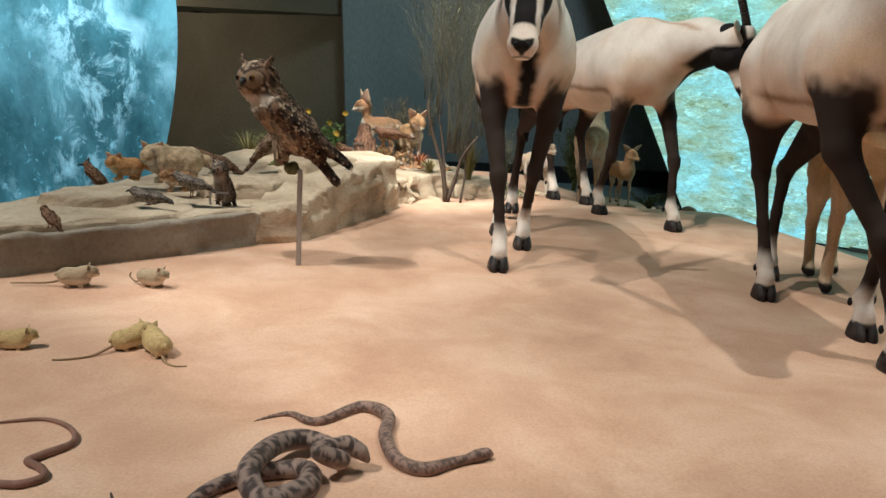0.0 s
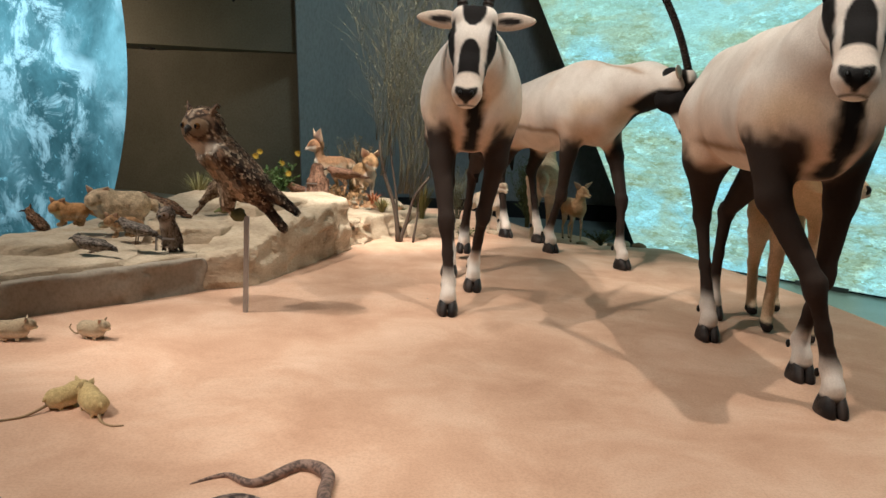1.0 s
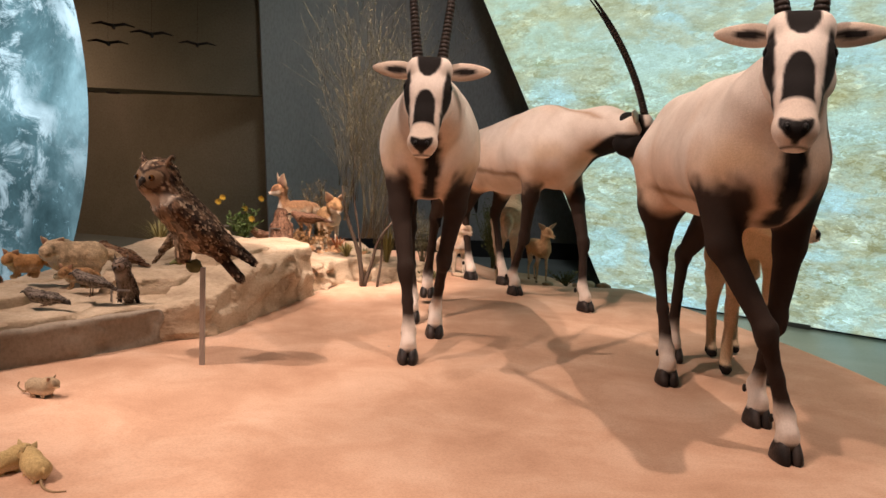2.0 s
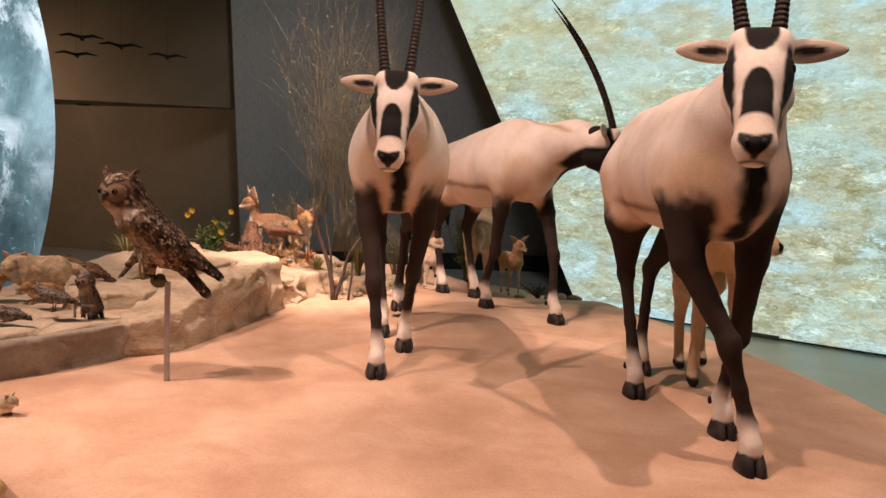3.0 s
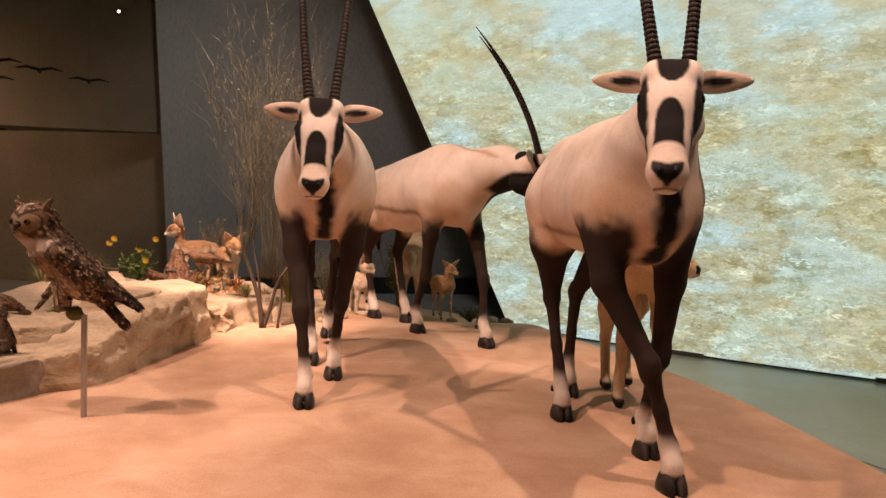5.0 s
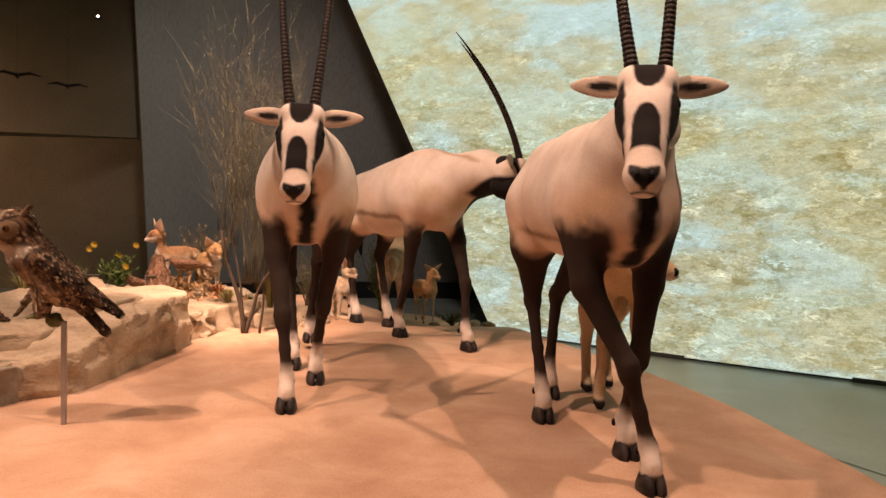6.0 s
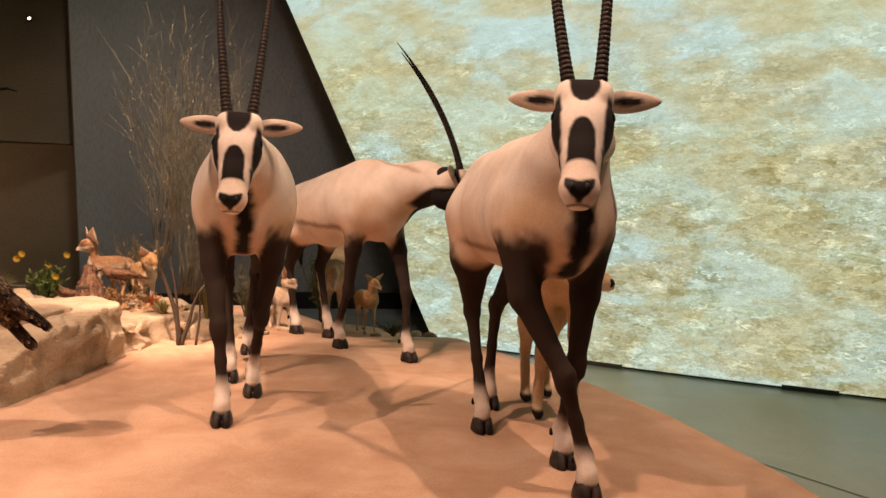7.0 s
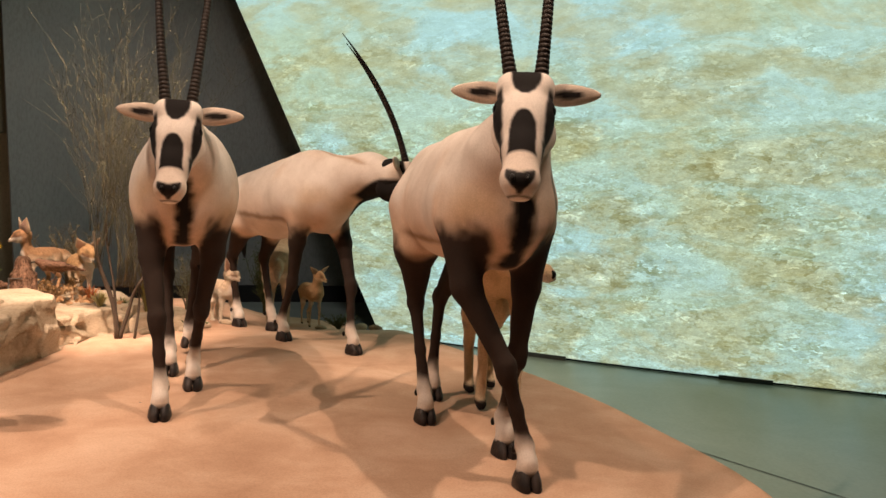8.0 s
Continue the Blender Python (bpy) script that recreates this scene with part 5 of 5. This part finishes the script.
def tail_on(name, label, path, r):
    """A long thin tail lying on the sand, joined to the named gerbil."""
    ob = [o for o in scene.objects if o.name.startswith("gerbil_statue") and o.get("label") == label][0]
    inv = np.array(ob.matrix_world.inverted())
    p = spline(path, 8)
    g = Geo()
    g.tube(p @ inv[:3, :3].T + inv[:3, 3], np.linspace(r, r * 0.5, len(p)), 7, (0.3, 0.21, 0.12), 0.8)
    me = g.mesh("tail", FUR)
    bm = bmesh.new()
    bm.from_mesh(ob.data)
    bm.from_mesh(me)
    bm.to_mesh(ob.data)
    bm.free()
    bpy.data.meshes.remove(me)


bpy.context.view_layer.update()
tail_on("a", "grey-brown gerbil mount looking up, standing on the sand", [(-1.17, 2.435, 0.02), (-1.22, 2.43, 0.008), (-1.33, 2.41, 0.005)], 0.0045)
tail_on("b", "greyish gerbil mount crouching with curled tail", [(-0.94, 2.51, 0.02), (-0.96, 2.52, 0.006), (-0.985, 2.53, 0.02), (-0.98, 2.53, 0.035)], 0.0035)
tail_on("c", "yellowish gerbil mount nose to nose with another", [(-0.735, 1.865, 0.02), (-0.77, 1.82, 0.006), (-0.81, 1.79, 0.005), (-0.85, 1.775, 0.005)], 0.004)
tail_on("d", "yellowish gerbil mount reared beside its mate", [(-0.60, 1.84, 0.015), (-0.58, 1.81, 0.006), (-0.55, 1.79, 0.005), (-0.52, 1.795, 0.005)], 0.004)

# ---- plants ----


def shoots(g, origin, count, height, spread, r, colour, rng, lean=(0, 0), leaf=0.0, leaf_colour=None, twist=0.12, forks=0, sides=4):
    """Thin stems that rise from one place, with small leaves along them."""
    for _ in range(count):
        a, q = rng.uniform(0, 2 * math.pi), rng.uniform(0.15, 1)
        top = np.array((math.cos(a) * spread * q + lean[0], math.sin(a) * spread * q * 0.7 + lean[1], height * rng.uniform(0.6, 1.05)))
        t = np.linspace(0, 1, 9)
        wob = np.array([rng.uniform(-1, 1), rng.uniform(-1, 1), 0]) * twist * height
        base = np.array(origin) + np.array((rng.uniform(-1, 1), rng.uniform(-1, 1), 0)) * spread * 0.08
        p = base + top * t[:, None] ** np.array((1.25, 1.25, 0.9)) + wob * (np.sin(t * math.pi) * t)[:, None]
        c = np.array(colour) * rng.uniform(0.7, 1.3)
        g.tube(p, np.linspace(r, r * 0.25, 9), sides, c, 0.8)
        for _ in range(forks):
            k = rng.randint(2, 7)
            d = np.array((rng.uniform(-1, 1), rng.uniform(-1, 1), rng.uniform(0.6, 1.6)))
            d *= height * rng.uniform(0.12, 0.3) / np.linalg.norm(d)
            s = np.linspace(0, 1, 5)[:, None]
            w = p[k] + d * s + np.array((rng.uniform(-1, 1), rng.uniform(-1, 1), 0)) * 0.02 * s ** 2
            g.tube(w, np.linspace(r * 0.45, r * 0.15, 5), 3, c * 1.15, 0.8)
            if leaf:
                for j in range(3):
                    leaf_at(g, w[1 + j], leaf, leaf_colour, rng)
        if leaf:
            for k in range(2, 9):
                leaf_at(g, p[k], leaf, leaf_colour, rng)


def leaf_at(g, p, size, colour, rng):
    d = np.array((rng.uniform(-1, 1), rng.uniform(-1, 1), rng.uniform(-0.2, 1)))
    d /= np.linalg.norm(d)
    s = np.cross(d, (rng.uniform(-1, 1), rng.uniform(-1, 1), 0.3))
    s /= np.linalg.norm(s) + 1e-9
    n = np.cross(d, s)
    size *= rng.uniform(0.6, 1.2)
    v = [p, p + d * size * 0.5 + s * size * 0.22 + n * size * 0.05, p + d * size, p + d * size * 0.5 - s * size * 0.22 + n * size * 0.05, p + d * size * 0.5 - n * size * 0.03]
    g.add(v, [[0, 1, 4], [1, 2, 4], [2, 3, 4], [3, 0, 4]], np.array(colour) * rng.uniform(0.65, 1.3), 0.6)


def blades(g, origin, count, height, spread, width, colour, rng):
    """A tuft of arching grass blades."""
    for _ in range(count):
        a, q = rng.uniform(0, 2 * math.pi), rng.uniform(0.1, 1)
        d = np.array((math.cos(a), math.sin(a), 0))
        s = np.array((-d[1], d[0], 0)) * width
        h = height * rng.uniform(0.55, 1.05)
        t = np.linspace(0, 1, 5)
        mid = np.array(origin) + d * (spread * q * t ** 1.6 + 0.01)[:, None] + np.array((0, 0, 1)) * (h * (t - 0.25 * q * t ** 3))[:, None]
        wd = np.array((1, 0.9, 0.7, 0.45, 0.05))[:, None]
        v = np.concatenate([mid - s * wd, mid + s * wd])
        f = [[i, i + 5, i + 6, i + 1] for i in range(4)]
        g.add(v, f, np.array(colour) * rng.uniform(0.6, 1.35), 0.6)


def build_plants():
    rng = random.Random(5)
    # tall wispy shrub
    shrub = tagged(new("desert_shrub"), "tall wispy broom-like desert shrub with bare dark stems", "shrub")
    g = Geo()
    for x, y, tx, ty, tz, r in ((0.0, 4.74, -0.15, 0.0, 0.62, 0.016), (0.01, 4.74, 0.15, -0.02, 0.42, 0.013), (0.09, 4.74, 0.06, 0.02, 0.5, 0.008), (-0.01, 4.75, -0.08, 0.06, 0.8, 0.009)):
        t = np.linspace(0, 1, 10)
        p = np.array((x, y, -0.01)) + np.array((tx, ty, tz)) * t[:, None] ** np.array((1.4, 1.4, 1)) + np.array((0.02, 0.01, 0))[None] * np.sin(t * 7)[:, None] * t[:, None]
        g.tube(p, np.linspace(r, r * 0.5, 10), 8, (0.075, 0.055, 0.04), 0.85)
        ends.append(p[-1])
        ends.append(p[6])
    part("trunk", g, LEAF, shrub, "thin dark brown stems")
    g = Geo()
    for e in ends:
        shoots(g, e, 9, 1.15, 0.34, 0.0020, (0.13, 0.12, 0.075), rng, (0.06, 0), 0.013, (0.13, 0.135, 0.075), 0.10, 8, 3)
    shoots(g, (0.03, 4.75, 0.3), 46, 1.45, 0.6, 0.0017, (0.14, 0.13, 0.08), rng, (0.12, 0), 0.011, (0.13, 0.135, 0.08), 0.09, 7, 3)
    part("foliage", g, LEAF, shrub, "fine olive-brown twigs")

    def tuft(label, at, count, height, spread, width, colour, name="grass_tuft"):
        g = Geo()
        blades(g, at, count, height, spread, width, colour, rng)
        return thing(name, g, LEAF, label, "plant", "grass tufts")
    tuft("olive grass tuft growing behind the rock ledge", (-1.02, 4.75, 0.18), 220, 0.27, 0.24, 0.0035, (0.25, 0.26, 0.09))
    tuft("dry olive grass tuft behind the ledge", (-1.25, 4.85, 0.18), 130, 0.20, 0.18, 0.0035, (0.25, 0.23, 0.09))
    tuft("yellow-green grass tuft beside the shrub", (0.13, 5.25, 0.06), 120, 0.36, 0.12, 0.003, (0.22, 0.19, 0.06))
    tuft("dry grass tuft on the slab near a fox", (-0.36, 5.75, 0.14), 80, 0.34, 0.16, 0.002, (0.30, 0.22, 0.11))
    tuft("short reddish-leaved tuft on the slab", (-0.20, 5.22, 0.14), 50, 0.14, 0.09, 0.007, (0.42, 0.14, 0.045))
    tuft("pale green rosette on the slab's edge", (-0.13, 5.10, 0.13), 36, 0.11, 0.10, 0.009, (0.28, 0.25, 0.10))
    tuft("low green tuft between slab and sand", (-0.02, 5.3, 0.10), 40, 0.08, 0.09, 0.006, (0.14, 0.16, 0.05))

    def bushy(label, at, count, height, spread, stem, leaf, leaf_colour, forks=4, name="shrub"):
        g = Geo()
        shoots(g, at, count, height, spread, 0.003, stem, rng, (0, 0), leaf, leaf_colour, 0.1, forks, 3)
        return thing(name, g, LEAF, label, "plant", "low shrubs")
    bushy("dense feathery green shrub behind the oryx legs", (0.95, 6.15, -0.06), 60, 0.52, 0.17, (0.07, 0.085, 0.03), 0.022, (0.07, 0.10, 0.03), 7)
    bushy("greyish low shrub behind the oryx", (0.38, 5.75, 0), 30, 0.42, 0.2, (0.11, 0.10, 0.06), 0.016, (0.14, 0.14, 0.08), 4)
    bushy("small creeping green weed near the rim", (1.43, 5.62, -0.09), 26, 0.10, 0.16, (0.1, 0.1, 0.04), 0.022, (0.13, 0.15, 0.06), 3, "weed")
    bushy("small creeping green weed by the rocks", (0.42, 5.08, 0), 18, 0.06, 0.10, (0.1, 0.1, 0.04), 0.02, (0.12, 0.14, 0.05), 3, "weed")
    bushy("tangled twiggy shrub behind the foxes", (-0.42, 5.95, 0.14), 40, 0.42, 0.3, (0.15, 0.11, 0.06), 0.016, (0.2, 0.17, 0.08), 5)
    bushy("leafy low plants at the foxes' feet", (-0.42, 5.3, 0.14), 34, 0.12, 0.22, (0.2, 0.14, 0.07), 0.03, (0.36, 0.22, 0.10), 3, "weed")
    # flowering plant
    plant = tagged(new("flowering_plant"), "green leafy plant with yellow flowers on the ledge", "plant")
    g = Geo()
    shoots(g, (-0.82, 5.2, 0.17), 16, 0.24, 0.13, 0.003, (0.08, 0.11, 0.03), rng, (0, 0), 0.045, (0.08, 0.13, 0.035), 0.1, 4, 4)
    part("foliage", g, LEAF, plant)
    for _ in range(5):
        g = Geo()
        c = np.array((-0.82 + rng.uniform(-0.16, 0.12), 5.2 + rng.uniform(-0.08, 0.08), 0.17 + rng.uniform(0.15, 0.31)))
        for k in range(9):
            a = k * 2 * math.pi / 9
            d = np.array((math.cos(a), -0.35 * math.sin(a) - 0.3, math.sin(a)))
            s = np.cross(d, (0, 1, 0.2)) * 0.006
            g.add([c, c + d * 0.012 + s, c + d * 0.024, c + d * 0.012 - s], [[0, 1, 2, 3]], (0.5, 0.36, 0.04), 0.6)
        part("flower", g, LEAF, plant, "yellow flower")


ends = []
build_plants()

# ---- small things ----


def pebble(at, size, seed, label):
    g = Geo()
    g.ball(Matrix.Diagonal((*size, 1)), (0.5, 0.5, 0.5), 0.8, 20, 14)
    v = g.v[0]
    g.v[0] = v * (1 + 0.35 * (vnoise(v / max(size), 1.6, seed)[:, None] - 0.5))
    return thing("stone", g, ROCK, label, "stone", "loose stones", pose(*at, 0, 0, seed * 47))


def build_small():
    for i, (x, y, a) in enumerate(((1.57, 5.52, 0.045), (1.50, 5.58, 0.03), (1.66, 5.42, 0.035), (1.32, 5.75, 0.03), (0.36, 5.0, 0.03), (0.48, 5.15, 0.04), (0.62, 5.3, 0.03), (-0.22, 4.62, 0.025), (0.14, 4.9, 0.03))):
        pebble((x, y, float(ground_z(x, y)) + a * 0.35), (a * 1.5, a, a * 0.7), i + 1, "rounded tan stone lying on the sand")
    # fallen leaves and grit on the slab
    rng = random.Random(3)
    for cx, cy, cz in ((-0.50, 5.1, 0.165), (-0.25, 5.15, 0.15)):
        g = Geo()
        for _ in range(50):
            leaf_at(g, np.array((cx + rng.gauss(0, 0.10), cy + rng.gauss(0, 0.06), cz + rng.uniform(0, 0.02))), 0.05, (0.46, 0.28, 0.15), rng)
        thing("leaf_litter", g, LEAF, "dry orange-brown leaf litter on the slab", "leaf litter", kind="stuff")
    # joint in the floor, and cover plates along the foot of the video wall
    g = Geo()
    line = spline(JOINT, 10)
    d = np.gradient(line, axis=0)
    s = np.c_[-d[:, 1], d[:, 0]] / np.linalg.norm(d, axis=1)[:, None] * 0.006
    k = len(line)
    v = np.concatenate([np.c_[line - s, np.full(k, FLOOR_Z + 0.002)], np.c_[line + s, np.full(k, FLOOR_Z + 0.002)]])
    g.add(v, [[i, i + 1, k + i + 1, k + i] for i in range(k - 1)], (0.5, 0.5, 0.5))
    thing("trim_floor_joint", g, BLACK, "thin black joint strip in the resin floor", "floor joint", kind="structure")
    curve = np.polyfit([0.85, 2.07, 2.43, 2.93, 3.65, 4.28, 5.12], [8.05, 6.75, 6.4, 5.97, 5.35, 4.82, 4.24], 2)
    for x in (2.3, 3.15, 4.35):
        y = float(np.polyval(curve, x))
        slope = float(np.polyval(np.polyder(curve), x))
        ob = thing("cover_plate", box_geo((-0.19, -0.014, 0.0), (0.19, 0.0, 0.034), 0.003), PLATE, "low grey cover plate at the foot of the video wall", "cover plate", "cover plates",
                   pose(x, y - 0.008, FLOOR_Z, 0, 0, math.degrees(math.atan(slope))), smooth=False)
    light = tagged(new("ceiling_light"), "tiny lit pinpoint lamp on the dark bulkhead", "lamp")
    g = Geo()
    g.ball(pose(-1.766, 8.62, 2.55) @ Matrix.Diagonal((0.03, 0.012, 0.03, 1)), (0.02, 0.02, 0.02))
    part("housing", g, BLACK, light)
    g = Geo()
    g.ball(pose(-1.766, 8.607, 2.55) @ Matrix.Diagonal((0.014, 0.008, 0.014, 1)), (1, 1, 1))
    part("lens", g, GLOW, light, "glowing warm lens")
    g = Geo()
    g.tube([(-0.415, 1.165, -0.004), (-0.416, 1.164, 0.01), (-0.419, 1.165, 0.022)], (0.004, 0.0035, 0.002), 6, (0.09, 0.07, 0.055))
    thing("twig", g, LEAF, "short dark twig standing in the sand", "twig")
    light = tagged(new("ceiling_light"), "small round recessed downlight in the dark bulkhead", "downlight")
    g = Geo()
    a = np.linspace(0, 2 * math.pi, 25)
    g.tube(np.c_[-3.16 + 0.07 * np.cos(a), 9.3 + 0.07 * np.sin(a), np.full(25, 1.338)], 0.012, 6, (0.02, 0.02, 0.02))
    part("ring", g, BLACK, light)
    g = Geo()
    g.ball(pose(-3.16, 9.3, 1.341) @ Matrix.Diagonal((0.065, 0.065, 0.006, 1)), (0.02, 0.02, 0.02))
    part("lens", g, BLACK, light, "unlit dark lens")


JOINT = [(2.85, 3.5), (3.04, 2.99), (3.225, 2.487), (3.6, 1.47)]
GLOW, _t, _b = material("lamp_glow", 0.5)
_b.inputs["Emission Color"].default_value, _b.inputs["Emission Strength"].default_value = (1.0, 0.85, 0.65, 1), 6.0
PLATE, _t, _b = material("grey_metal", 0.5, 0.6)
_b.inputs["Base Color"].default_value = (0.12, 0.14, 0.14, 1)
build_small()
